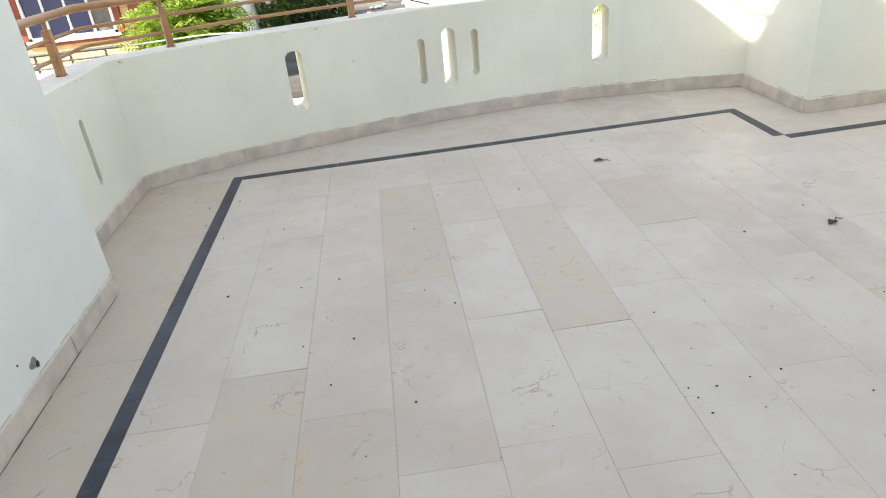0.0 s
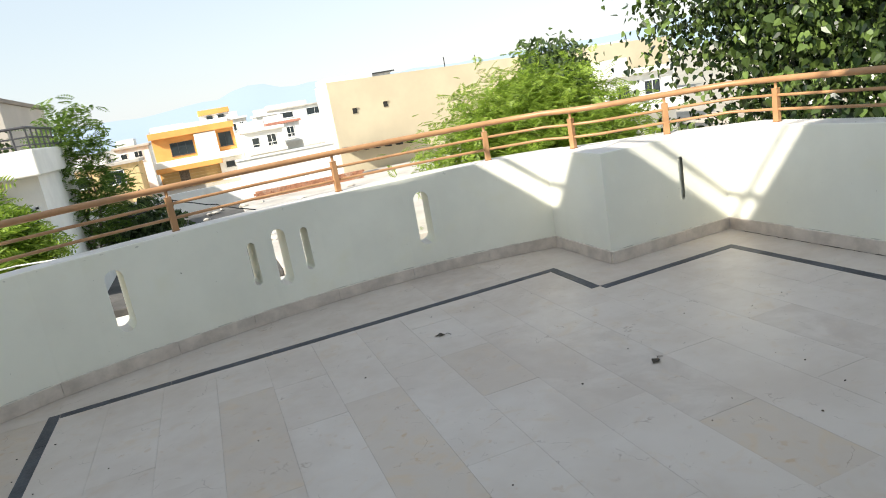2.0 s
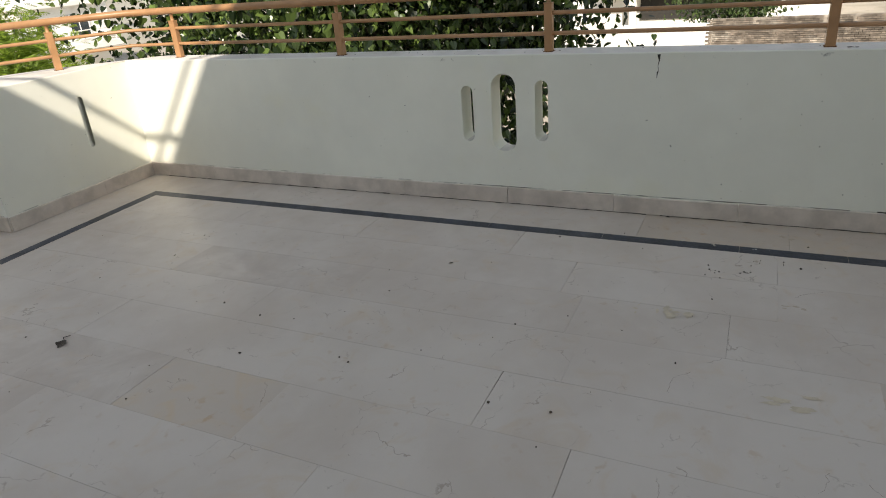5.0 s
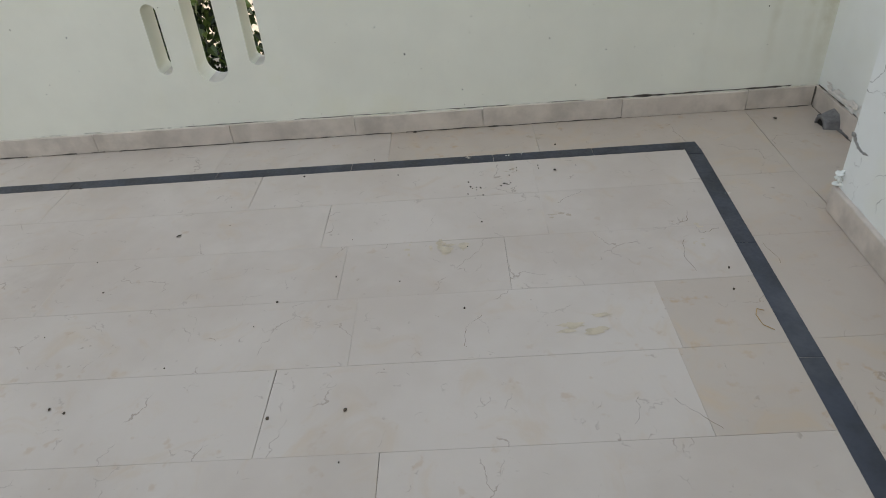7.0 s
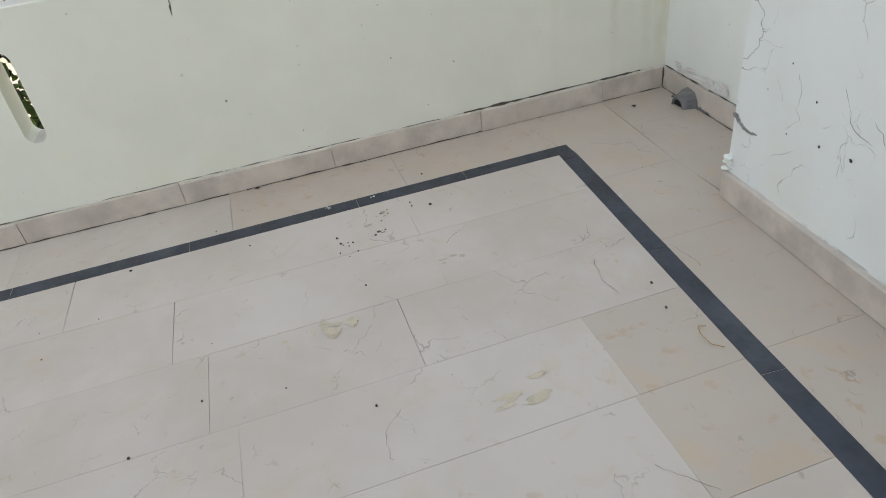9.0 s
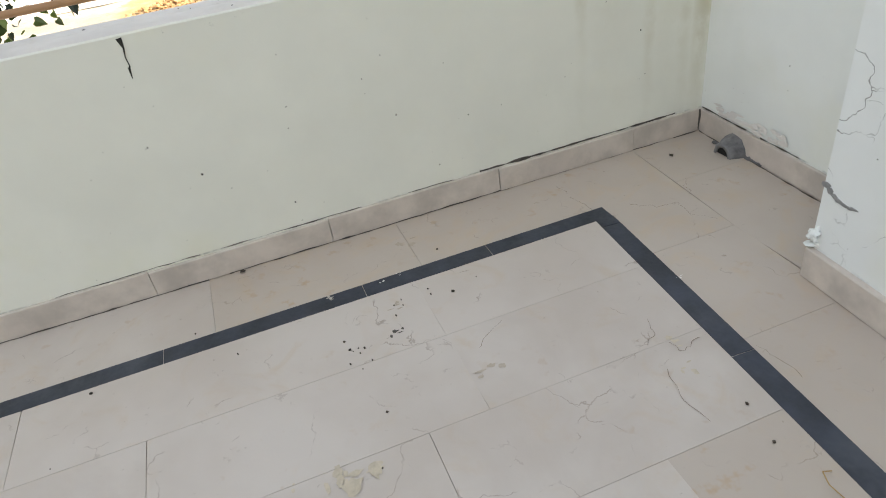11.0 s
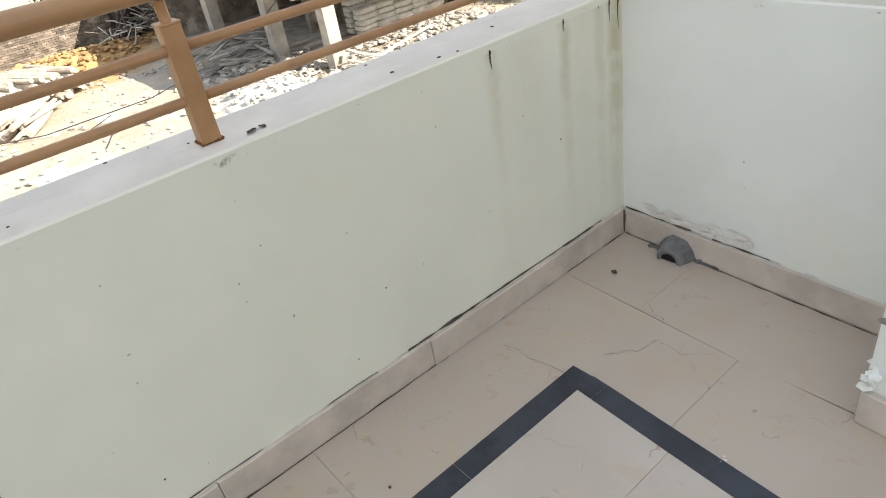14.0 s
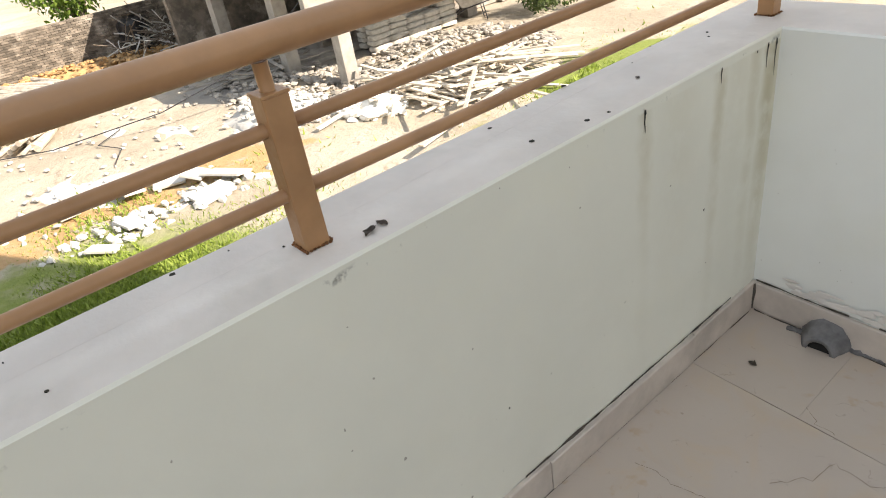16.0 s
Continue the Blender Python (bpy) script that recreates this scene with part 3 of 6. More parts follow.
LINE = [(-0.625, 2.81), (-0.61, 4.24), (-0.19, 4.485), (0.37, 4.735), (0.964, 4.907), (1.55, 5.05), (2.185, 5.14), (2.75, 5.158), (3.46, 5.06), (3.93, 4.90), (4.03, 4.635),
        (4.19, 4.47), (4.665, 4.285), (5.10, 4.06), (5.15, 3.68), (5.117, 2.343), (5.117, -1.57), (4.11, -1.57)]
railing = thing("railing", label="brown enamelled steel pipe railing with square posts on the parapet", category="railing")
part("handrail", tube(bmesh.new(), [(x, y, 1.131) for x, y in LINE], 0.0225, 18), RAIL, railing, "thick brown top rail", True)
for z in (1.018, 0.918):
    part("rail", tube(bmesh.new(), [(x, y, z) for x, y in LINE], 0.0108, 12), RAIL, railing, smooth=True)
post_bm = boxed((-0.0205, -0.0205, TOP - 0.01), (0.0205, 0.0205, 1.066), 0.003)
post_mesh = None
for i, (x, y) in enumerate(POSTS):
    j = min(range(len(LINE) - 1), key=lambda q: math.dist(LINE[q], (x, y)) + math.dist(LINE[q + 1], (x, y)) - math.dist(LINE[q], LINE[q + 1]))
    d = Vector(LINE[j + 1]) - Vector(LINE[j])
    turn = math.degrees(math.atan2(d.y, d.x))
    if post_mesh is None:
        p = part("post", post_bm, RAIL, railing)
        post_mesh = p.data
        stem = part("stem", tube(bmesh.new(), [(0, 0, 1.06), (0, 0, 1.108)], 0.011, 10), RAIL, p, smooth=True)
        cap = part("cap", boxed((-0.022, -0.022, 1.064), (0.022, 0.022, 1.069), 0.0015), RAIL, p)
        foot = bmesh.new()
        rr = random.Random(5)
        for k in range(26):
            a = k / 26 * 4
            e = [(-1 + 2 * (a % 1), -1), (1, -1 + 2 * (a % 1)), (1 - 2 * (a % 1), 1), (-1, 1 - 2 * (a % 1))][int(a) % 4]
            blob(foot, (e[0] * 0.0225, e[1] * 0.0225, TOP + 0.002), (0.0036, 0.0036, rr.uniform(0.001, 0.004)), rr, 1)
        foot = part("rust_foot", foot, RUST, p, "rusty welded foot")
    else:
        p = new("post", post_mesh)
        p.parent = railing
        for src in (stem, cap, foot):
            o = new(src.name.split(".")[0], src.data)
            o.parent = p
    p.matrix_basis = pose(x, y, 0, 0, 0, turn)

# ---- skirting along the walls ----
base = tagged(new("baseboard"), "pinkish marble skirting tiles along the walls", "skirting", kind="structure")


def skirting(path, lengths, parent, d=0.011, h=SKIRT_H, seed=1):
    """Skirting tiles that follow a wall line (the wall lies to the left of it)."""
    rnd = random.Random(seed)
    pts = [Vector(p) for p in path]
    cum = [0.0]
    for a, b in zip(pts, pts[1:]):
        cum.append(cum[-1] + (b - a).length)

    def at(s):
        for i in range(len(pts) - 1):
            if s <= cum[i + 1] + 1e-9:
                k = (s - cum[i]) / (cum[i + 1] - cum[i])
                t = (pts[i + 1] - pts[i]).normalized()
                return pts[i].lerp(pts[i + 1], k), t
        return pts[-1], (pts[-1] - pts[-2]).normalized()
    s = 0.0
    while s < cum[-1] - 0.01:
        e = min(cum[-1], s + rnd.uniform(*lengths))
        if cum[-1] - e < 0.15:
            e = cum[-1]
        stops = [s + 0.0012] + [c for c in cum if s + 0.02 < c < e - 0.02] + [e - 0.0012]
        bm = bmesh.new()
        hh = h + rnd.uniform(-0.003, 0.003)
        dd = d + rnd.uniform(-0.0015, 0.002)
        rows = []
        for q in stops:
            p, t = at(q)
            nrm = Vector((t.y, -t.x))
            prof = ((0.012, 0.002), (0.012, hh), (-dd + 0.003, hh), (-dd, hh - 0.003), (-dd, 0.002))
            rows.append([bm.verts.new((p.x - nrm.x * o, p.y - nrm.y * o, z)) for o, z in prof])
        for a, b in zip(rows, rows[1:]):
            for k in range(5):
                bm.faces.new((a[k], a[(k + 1) % 5], b[(k + 1) % 5], b[k]))
        bm.faces.new(rows[0])
        bm.faces.new(rows[-1][::-1])
        bmesh.ops.recalc_face_normals(bm, faces=bm.faces[:])
        part("skirting_tile", bm, SKIRT, parent)
        s = e


skirting([(-0.24, -0.80), (-0.24, 2.80)], (0.6, 0.9), base, seed=2)
skirting([(-0.24, 2.80), (-0.515, 2.80)], (0.5, 0.9), base, seed=3)
skirting([(-0.515, 2.80), (-0.50, 4.19)], (0.5, 0.8), base, seed=4)
skirting(NORTH, (0.55, 0.75), base, seed=5)
skirting([NORTH[-1], PIER], (0.9, 0.95), base, seed=6)
skirting([PIER, CORNER], (0.6, 0.9), base, seed=7)
skirting([CORNER, SE], (0.55, 0.8), base, seed=8)
skirting([SE, (4.11, -1.42)], (1.2, 1.3), base, seed=9)
skirting([(4.11, -1.40), SJOG], (0.5, 0.6), base, 0.006, seed=10)
skirting([SJOG, (-0.24, -0.805)], (0.6, 0.9), base, 0.016, seed=11)

# ---- floor ----
floor = tagged(part("floor", prism(bmesh.new(), low_plan, -0.05, -0.004), GROUT), "cream marble slab terrace floor with a dark border band", "floor", kind="structure")
JOINT = 0.0004
slab_rnd = random.Random(12)


def slab(pts, mat=None):
    z = slab_rnd.uniform(-0.0004, 0.0002)
    part("slab", prism(bmesh.new(), pts, -0.02, z, 0.0003), mat or MARBLE, floor)


def south_band(x):
    return -0.825 + 0.068 * (4.70 - x)


def north_band(x):
    return 4.212 + 0.0345 * (x - 0.06)


KNOWN = {0: (1.985, 3.12), 1: (1.70, 2.86), 2: (1.40, 2.52, 3.66), 3: (2.15, 3.05), 4: (2.0, 3.145), 5: (1.05, 2.24), 6: (1.62, 2.75, 3.35), 7: (1.10, 2.30), 8: (1.435, 1.97),
         9: (-0.37, 0.75, 2.55), 10: (-0.385, 0.55, 1.95), 11: (0.62, 1.62), 12: (-0.1, 0.72, 2.15)}
# slabs of a darker, tan stone: column and stretch
TAN = ((0, 0.8, 1.98), (1, 0.5, 1.70), (8, 1.43, 1.98), (9, -0.8, -0.37), (10, -0.8, -0.38), (4, 2.0, 3.14), (6, 2.8, 3.3), (2, 2.6, 3.6))
for k in range(-1, 14):
    x0, x1 = 0.4 + 0.305 * k, 0.4 + 0.305 * (k + 1)
    x0, x1 = max(x0, 0.085), min(x1, 4.67)
    if x1 > 3.5 and x0 < 3.5:
        ends = [(x0, x1, 3.72)]
        slab([(x0 + JOINT, 3.72 + JOINT), (3.5, 3.72 + JOINT), (3.5, north_band(x0) - 0.03), (x0 + JOINT, north_band(x0) - 0.03)])
    else:
        ends = [(x0, x1, north_band(x0) - 0.03 if x1 <= 3.5 else 3.72)]
    for xa, xb, top in ends:
        cuts = [c for c in KNOWN.get(k, ()) if c < top - 0.2]
        y = cuts[0] if cuts else 0.9
        while y > -0.6:
            y -= slab_rnd.choice((0.56, 0.7, 0.86, 1.0))
            if y > -0.62:
                cuts.insert(0, y)
        y = cuts[-1]
        while y < top - 0.3:
            y += slab_rnd.choice((0.56, 0.86, 1.0, 1.16))
            if y < top - 0.2:
                cuts.append(y)
        ys = [south_band(xb) + 0.03] + cuts + [top]
        for ya, yb in zip(ys, ys[1:]):
            skew = slab_rnd.uniform(-0.003, 0.003)
            tan = any(k == a and lo <= (ya + yb) / 2 <= hi for a, lo, hi in TAN)
            slab([(xa + JOINT, ya + JOINT), (xb - JOINT, ya + JOINT + skew), (xb - JOINT, yb - JOINT), (xa + JOINT, yb - JOINT)], MARBLE_TAN if tan else None)
# margin outside the band: west, north, bay, east, south
for ya, yb in ((-0.8, -0.2), (-0.2, 0.9), (0.9, 2.2), (2.2, 2.80)):
    slab([(-0.25, ya + JOINT), (0.083, ya + JOINT), (0.083, yb - JOINT), (-0.25, yb - JOINT)], MARBLE_TAN if ya != -0.2 else None)
slab([(-0.525, 2.80 + JOINT), (0.083, 2.80 + JOINT), (0.083, 4.18), (-0.50, 4.18)], MARBLE_TAN)
run_x = [-0.52, 0.10, 0.72, 1.33, 1.95, 2.56, 3.16, 3.50]


def north_wall(x):
    for (xa, ya), (xb, yb) in zip(NORTH, NORTH[1:]):
        if xa <= x <= xb:
            return ya + (yb - ya) * (x - xa) / (xb - xa)
    return NORTH[0][1]


for xa, xb in zip(run_x, run_x[1:]):
    mids = [xa + (xb - xa) * i / 4 for i in range(5)]
    slab([(xa + JOINT, north_band(xa) - 0.03 if xa > 0 else 4.18), (xb - JOINT, north_band(xb) - 0.03 if xb < 3.4 else 4.30)] + [(min(x, xb - JOINT), north_wall(x) + 0.008) for x in mids[::-1]])
slab([(3.50, 4.045), (3.89, 4.045), (3.895, 4.87), (3.50, 4.95)])
slab([(3.50, 3.72 + JOINT), (4.25, 3.72 + JOINT), (4.25, 4.07), (3.89, 4.055), (3.50, 4.045 - JOINT)])
slab([(4.25 + JOINT, 3.72 + JOINT), (5.04, 3.72 + JOINT), (5.04, 4.095), (4.25 + JOINT, 4.07)])
for ya, yb in ((-0.79, -0.15), (-0.15, 0.52), (0.52, 1.30), (1.30, 2.05), (2.05, 2.9), (2.9, 3.72)):
    slab([(4.67, ya + JOINT), (5.04, ya + JOINT), (5.04, yb - JOINT), (4.67, yb - JOINT)], MARBLE_TAN if yb < 0.6 else None)
for xa, xb in ((0.083, 0.9), (0.9, 1.8), (1.8, 2.7), (2.7, 3.46), (3.46, 3.975), (3.975, 4.403)):
    wall_y = [-1.115 + 0.07 * (4.11 - x) if x < 4.11 else -1.115 for x in (xa, xb)]
    slab([(xa + JOINT, wall_y[0]), (xb - JOINT, wall_y[1]), (xb - JOINT, south_band(xb) + 0.028), (xa + JOINT, south_band(xa) + 0.028)], MARBLE_TAN if xa > 2.6 else None)
slab([(4.403 + JOINT, -1.11), (5.04, -1.145), (5.04, -0.79), (4.403 + JOINT, -0.775)], MARBLE_TAN)
slab([(4.10, -1.43), (4.725, -1.46), (4.725, -1.13 - JOINT), (4.403, -1.11 - JOINT), (4.10, -1.115 - JOINT)], MARBLE_TAN)
slab([(4.725 + JOINT, -1.46), (5.04, -1.48), (5.04, -1.145 - JOINT), (4.725 + JOINT, -1.13 - JOINT)], MARBLE_TAN)
# dark band, a hair proud
BW = 0.066


def band(a, b, cuts):
    """Band pieces between two points of the outer line; the band lies to the right."""
    a, b = Vector(a), Vector(b)
    t = (b - a).normalized()
    nrm = Vector((t.y, -t.x)) * BW
    stops = [0.0] + cuts + [(b - a).length]
    for s, e in zip(stops, stops[1:]):
        p, q = a + t * (s + 0.0008), a + t * (e - 0.0008)
        part("band_piece", prism(bmesh.new(), [tuple(p), tuple(q), tuple(q + nrm), tuple(p + nrm)], -0.015, 0.0018, 0.0008), BAND, floor)


band((0.057, -0.51), (0.057, 4.212), [0.6, 1.2, 1.85, 2.45, 3.1, 3.7, 4.3])
band((0.057 + BW, 4.212 + 0.002), (3.545, 4.330), [0.62, 1.25, 1.86, 2.5, 3.1])
band((3.545, 4.330 - BW), (3.535, 3.695), [])
band((3.535 + 0.0, 3.695), (4.712, 3.740), [0.6])
band((4.712, 3.742 - BW), (4.718, -0.822), [0.55, 1.15, 1.75, 2.4, 3.0, 3.62, 4.05])
band((4.718 - BW, -0.824), (0.057 + BW, south_band(0.123)), [0.05, 0.72, 1.27, 1.9, 2.5, 3.1, 3.75])


# ---- outside: ground ----
G = -3.3
bm = bmesh.new()
grid = bmesh.ops.create_grid(bm, x_segments=90, y_segments=90, size=36)["verts"]
for v in grid:
    v.co.x += 20
    v.co.z = G + (noise.noise(v.co * 0.35) * 0.10 + noise.noise(v.co * 1.3) * 0.035 if v.co.x > 7 else 0)
rim = [v for v in bm.verts if v.is_boundary]
for v in rim:
    v.co.z = G
out = bmesh.ops.extrude_edge_only(bm, edges=[e for e in bm.edges if e.is_boundary])["geom"]
for v in (g for g in out if isinstance(g, bmesh.types.BMVert)):
    d = Vector((v.co.x - 20, v.co.y)).normalized() * 3000
    v.co = (20 + d.x, d.y, G)
tagged(part("ground", bm, EARTH, smooth=True), "sandy trodden yard earth with orange soil and weeds", "ground", kind="structure")
# hills at the horizon, their haze a glow in the material
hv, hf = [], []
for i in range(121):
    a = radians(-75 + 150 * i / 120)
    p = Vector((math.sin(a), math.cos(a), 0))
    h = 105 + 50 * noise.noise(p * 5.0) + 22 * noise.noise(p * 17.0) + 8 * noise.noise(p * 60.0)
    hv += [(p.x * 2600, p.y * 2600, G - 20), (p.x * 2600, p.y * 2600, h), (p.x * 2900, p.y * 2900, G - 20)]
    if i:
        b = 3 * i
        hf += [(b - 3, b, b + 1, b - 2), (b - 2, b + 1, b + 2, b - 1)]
tagged(from_lists("backdrop", hv, hf, HAZE_GLOW_HILL, smooth=True), "blue-grey hazy hills at the horizon", "hills", kind="structure")
rnd = random.Random(77)


# ---- trees ----
def leaf_cloud(name, mat, parent, spots, shape, per, spread, size, seed, droop=0.3, kind="stuff"):
    """Leaves round the twig ends; shape is one leaf's outline (fan round its first point)."""
    r = np.random.default_rng(seed)
    outline = np.array(shape)
    k = len(outline)
    n = len(spots) * per
    cen = np.repeat(np.array(spots), per, axis=0) + r.normal(0, 1, (n, 3)) * np.array(spread)
    # leaf axes: tip hangs down and outwards, blade turned at random
    tip = r.normal(0, 1, (n, 3)) + np.array([0, 0, -droop * 3])
    tip /= np.linalg.norm(tip, axis=1)[:, None]
    side = np.cross(tip, r.normal(0, 1, (n, 3)))
    side /= np.linalg.norm(side, axis=1)[:, None]
    up = np.cross(side, tip)
    s = size * r.uniform(0.6, 1.25, n)
    pts = (cen[:, None, :] + s[:, None, None] * (outline[None, :, 0, None] * side[:, None, :] + outline[None, :, 1, None] * tip[:, None, :] + outline[None, :, 2, None] * up[:, None, :]))
    verts = pts.reshape(-1, 3).tolist()
    faces = [(b, b + i, b + i + 1) for b in range(0, n * k, k) for i in range(1, k - 1)]
    ob = from_lists(name, verts, faces, mat, parent)
    return tagged(ob, kind=kind)


HEART = [(0, 0.05, 0), (0, -0.02, 0.02), (0.30, -0.10, 0.10), (0.46, 0.12, 0.14), (0.34, 0.5, 0.08), (0, 1.0, -0.06), (-0.34, 0.5, 0.08), (-0.46, 0.12, 0.14), (-0.30, -0.10, 0.10), (0, -0.02, 0.02)]
SMALL = [(0, 0, 0), (0.28, 0.35, 0.08), (0, 1, -0.05), (-0.28, 0.35, 0.08)]


def frond_shape(pairs=7):
    """One pinnate leaf: leaflets in pairs along a drooping rib, as (verts, faces) lists."""
    v, f = [], []
    for i in range(pairs):
        y = 0.12 + 0.88 * i / pairs
        z = -0.35 * y * y
        w = 0.42 * math.sin(math.pi * (0.18 + 0.75 * i / pairs))
        for sgn in (1, -1):
            b = len(v)
            v += [(0, y, z), (sgn * w * 0.5, y + 0.01, z + 0.02), (sgn * w, y + 0.10, z - 0.06), (sgn * w * 0.5, y + 0.11, z)]
            f.append((b, b + 1, b + 2, b + 3))
    return np.array(v), f


def frond_cloud(name, mat, parent, spots, per, spread, size, seed):
    r = np.random.default_rng(seed)
    shape, quads = frond_shape()
    n = len(spots) * per
    cen = np.repeat(np.array(spots), per, axis=0) + r.normal(0, 1, (n, 3)) * np.array(spread)
    tip = r.normal(0, 1, (n, 3)) * np.array([1, 1, 0.5]) + np.array([0, 0, 0.25])
    tip /= np.linalg.norm(tip, axis=1)[:, None]
    side = np.cross(tip, np.array([0, 0, 1.0]) + r.normal(0, 0.35, (n, 3)))
    side /= np.linalg.norm(side, axis=1)[:, None]
    up = np.cross(side, tip)
    s = size * r.uniform(0.6, 1.2, n)
    pts = cen[:, None, :] + s[:, None, None] * (shape[None, :, 0, None] * side[:, None, :] + shape[None, :, 1, None] * tip[:, None, :] + shape[None, :, 2, None] * up[:, None, :])
    k = len(shape)
    faces = [tuple(b + i for i in q) for b in range(0, n * k, k) for q in quads]
    return tagged(from_lists(name, pts.reshape(-1, 3).tolist(), faces, mat, parent), kind="stuff")


def limbs(parent, foot, ends, seed, r0=0.14, fork=0.45):
    """A tapered trunk and a limb to each of the given ends."""
    q = random.Random(seed)
    mid = Vector(foot).lerp(Vector(ends[0]), fork)
    mid.x = foot[0] + (mid.x - foot[0]) * 0.35
    mid.y = foot[1] + (mid.y - foot[1]) * 0.35
    knee = Vector(foot).lerp(mid, 0.5) + Vector((q.uniform(-0.1, 0.1), q.uniform(-0.1, 0.1), 0))
    bm = tube(bmesh.new(), [Vector(foot) - Vector((0, 0, 0.1)), knee, mid], r0, 10, taper=(1.25, 1, 0.85))
    trunk = part("trunk", bm, BARK, parent, smooth=True)
    for e in ends:
        e = Vector(e)
        a = mid.lerp(e, 0.4) + Vector((q.uniform(-0.2, 0.2), q.uniform(-0.2, 0.2), 0.25))
        b = mid.lerp(e, 0.75) + Vector((q.uniform(-0.15, 0.15), q.uniform(-0.15, 0.15), 0.1))
        part("limb", tube(bmesh.new(), [mid - Vector((0, 0, 0.1)), a, b, e], r0 * 0.5, 7, taper=(1, 0.7, 0.4, 0.15)), BARK, parent, smooth=True)


def crown(at, rad, n, seed, hollow=0.35):
    """Twig ends spread through an uneven crown."""
    q = random.Random(seed)
    out = []
    while len(out) < n:
        d = Vector((q.gauss(0, 1), q.gauss(0, 1), q.gauss(0, 1))).normalized()
        k = q.uniform(hollow, 1) ** 0.6
        k *= 0.82 + 0.30 * noise.noise(d * 1.8 + Vector((seed, 0, 0)))
        out.append((at[0] + d.x * rad[0] * k, at[1] + d.y * rad[1] * k, at[2] + d.z * rad[2] * k))
    return out


big = thing("poplar_tree", (0, 0, 0), label="large tree with dense heart-shaped dark glossy leaves close to the parapet", category="tree")
bc = (9.5, 5.5, 2.3)
big_ends = crown(bc, (3.9, 3.9, 4.9), 230, 3, 0.25)
limbs(big, (10.4, 3.4, G), [bc] + big_ends[:9] + [(9.0, 3.0, 1.5), (8.4, 6.8, 2.5), (9.5, 3.0, -0.6)], 4, 0.21, 0.35)
leaf_cloud("crown", LEAF_BIG, big, big_ends, HEART, 330, (0.45, 0.45, 0.42), 0.088, 5, 0.5)
leaf_cloud("lower_crown", LEAF_BIG, big, crown((8.7, 4.6, -1.1), (2.6, 2.9, 1.3), 48, 8, 0.2), HEART, 220, (0.4, 0.4, 0.35), 0.088, 6, 0.5)
leaf_cloud("side_crown", LEAF_BIG, big, crown((9.5, 2.7, 1.9), (1.5, 1.3, 2.9), 60, 9, 0.2), HEART, 210, (0.38, 0.38, 0.36), 0.088, 7, 0.5)
near_leaf = None
q = random.Random(21)
for i in range(260):
    a = radians(q.uniform(34, 74))
    d = q.uniform(5.9, 6.5)
    at = (1.5 + d * math.sin(a), d * math.cos(a), q.uniform(-0.3, 3.2))
    if Vector((at[0] - bc[0], at[1] - bc[1])).length > 4.1 or at[0] < 5.7:
        continue
    if near_leaf is None:
        near_leaf = from_lists("leaf", HEART, [(0, j, j + 1) for j in range(1, 9)], LEAF_BIG, big)
        ob = near_leaf
    else:
        ob = new("leaf", near_leaf.data)
        ob.parent = big
    s = q.uniform(0.07, 0.105)
    ob.matrix_basis = pose(*at, q.uniform(-140, -60), q.uniform(-40, 40), q.uniform(0, 360)) @ Matrix.Diagonal((s, s, s, 1))


def small_tree(label, foot, at, rad, twigs, per, size, mat, seed, pinnate=True, r0=0.09, hollow=0.3):
    t = thing("tree", label=label, category="tree")
    ends = crown(at, rad, twigs, seed, hollow)
    limbs(t, foot, [at] + ends[:6], seed, r0)
    sp = (rad[0] * 0.14, rad[1] * 0.14, rad[2] * 0.14)
    if pinnate:
        frond_cloud("crown", mat, t, ends, per, sp, size, seed)
    else:
        leaf_cloud("crown", mat, t, ends, SMALL, per, sp, size, seed)
    return t


small_tree("young tree with bright green feathery leaves beside the white house", (-1.5, 9.8, G), (-1.45, 9.8, 0.05), (0.72, 0.7, 1.18), 170, 14, 0.30, LEAF_FEATHER, 11, r0=0.05)
small_tree("slender tree with open airy foliage between the houses", (-1.75, 18.2, G), (-1.65, 18.2, 0.9), (1.25, 1.1, 1.9), 95, 9, 0.40, LEAF_MID, 12, r0=0.07, hollow=0.5)
small_tree("broad tree with bright green feathery crown before the beige building", (7.9, 12.8, G), (8.15, 12.9, -0.05), (2.75, 2.3, 1.85), 320, 32, 0.28, LEAF_FEATHER, 13, r0=0.14)
small_tree("dark bushy tree rising behind the feathery tree", (12.1, 18.5, G), (12.1, 18.5, 0.9), (1.35, 1.3, 1.75), 90, 60, 0.22, LEAF_DARK, 14, False, 0.12)
small_tree("round dark green tree rising behind the white house roof", (-4.6, 20.0, G), (-4.7, 20.0, 2.15), (1.35, 1.0, 0.95), 80, 50, 0.17, LEAF_DARK, 15, False, 0.07)
# added dark tree, in place of the shadowed stretch of low roof
small_tree("dark shrubby tree added for the shaded roof below the white block", (-0.5, 19.5, G), (-0.6, 19.4, -0.9), (1.3, 1.2, 1.1), 60, 45, 0.2, LEAF_DARK, 16, False, 0.08)
small_tree("far dark tree among white houses", (26.5, 36.0, G), (26.5, 36, 0.1), (1.9, 2, 1.35), 60, 40, 0.35, LEAF_DARK, 17, False, 0.15)
small_tree("small tree with thin crown at the boundary wall", (32.0, -5.4, G), (32.3, -5.2, -0.4), (1.8, 1.8, 1.5), 70, 45, 0.2, LEAF_MID, 18, False, 0.16)
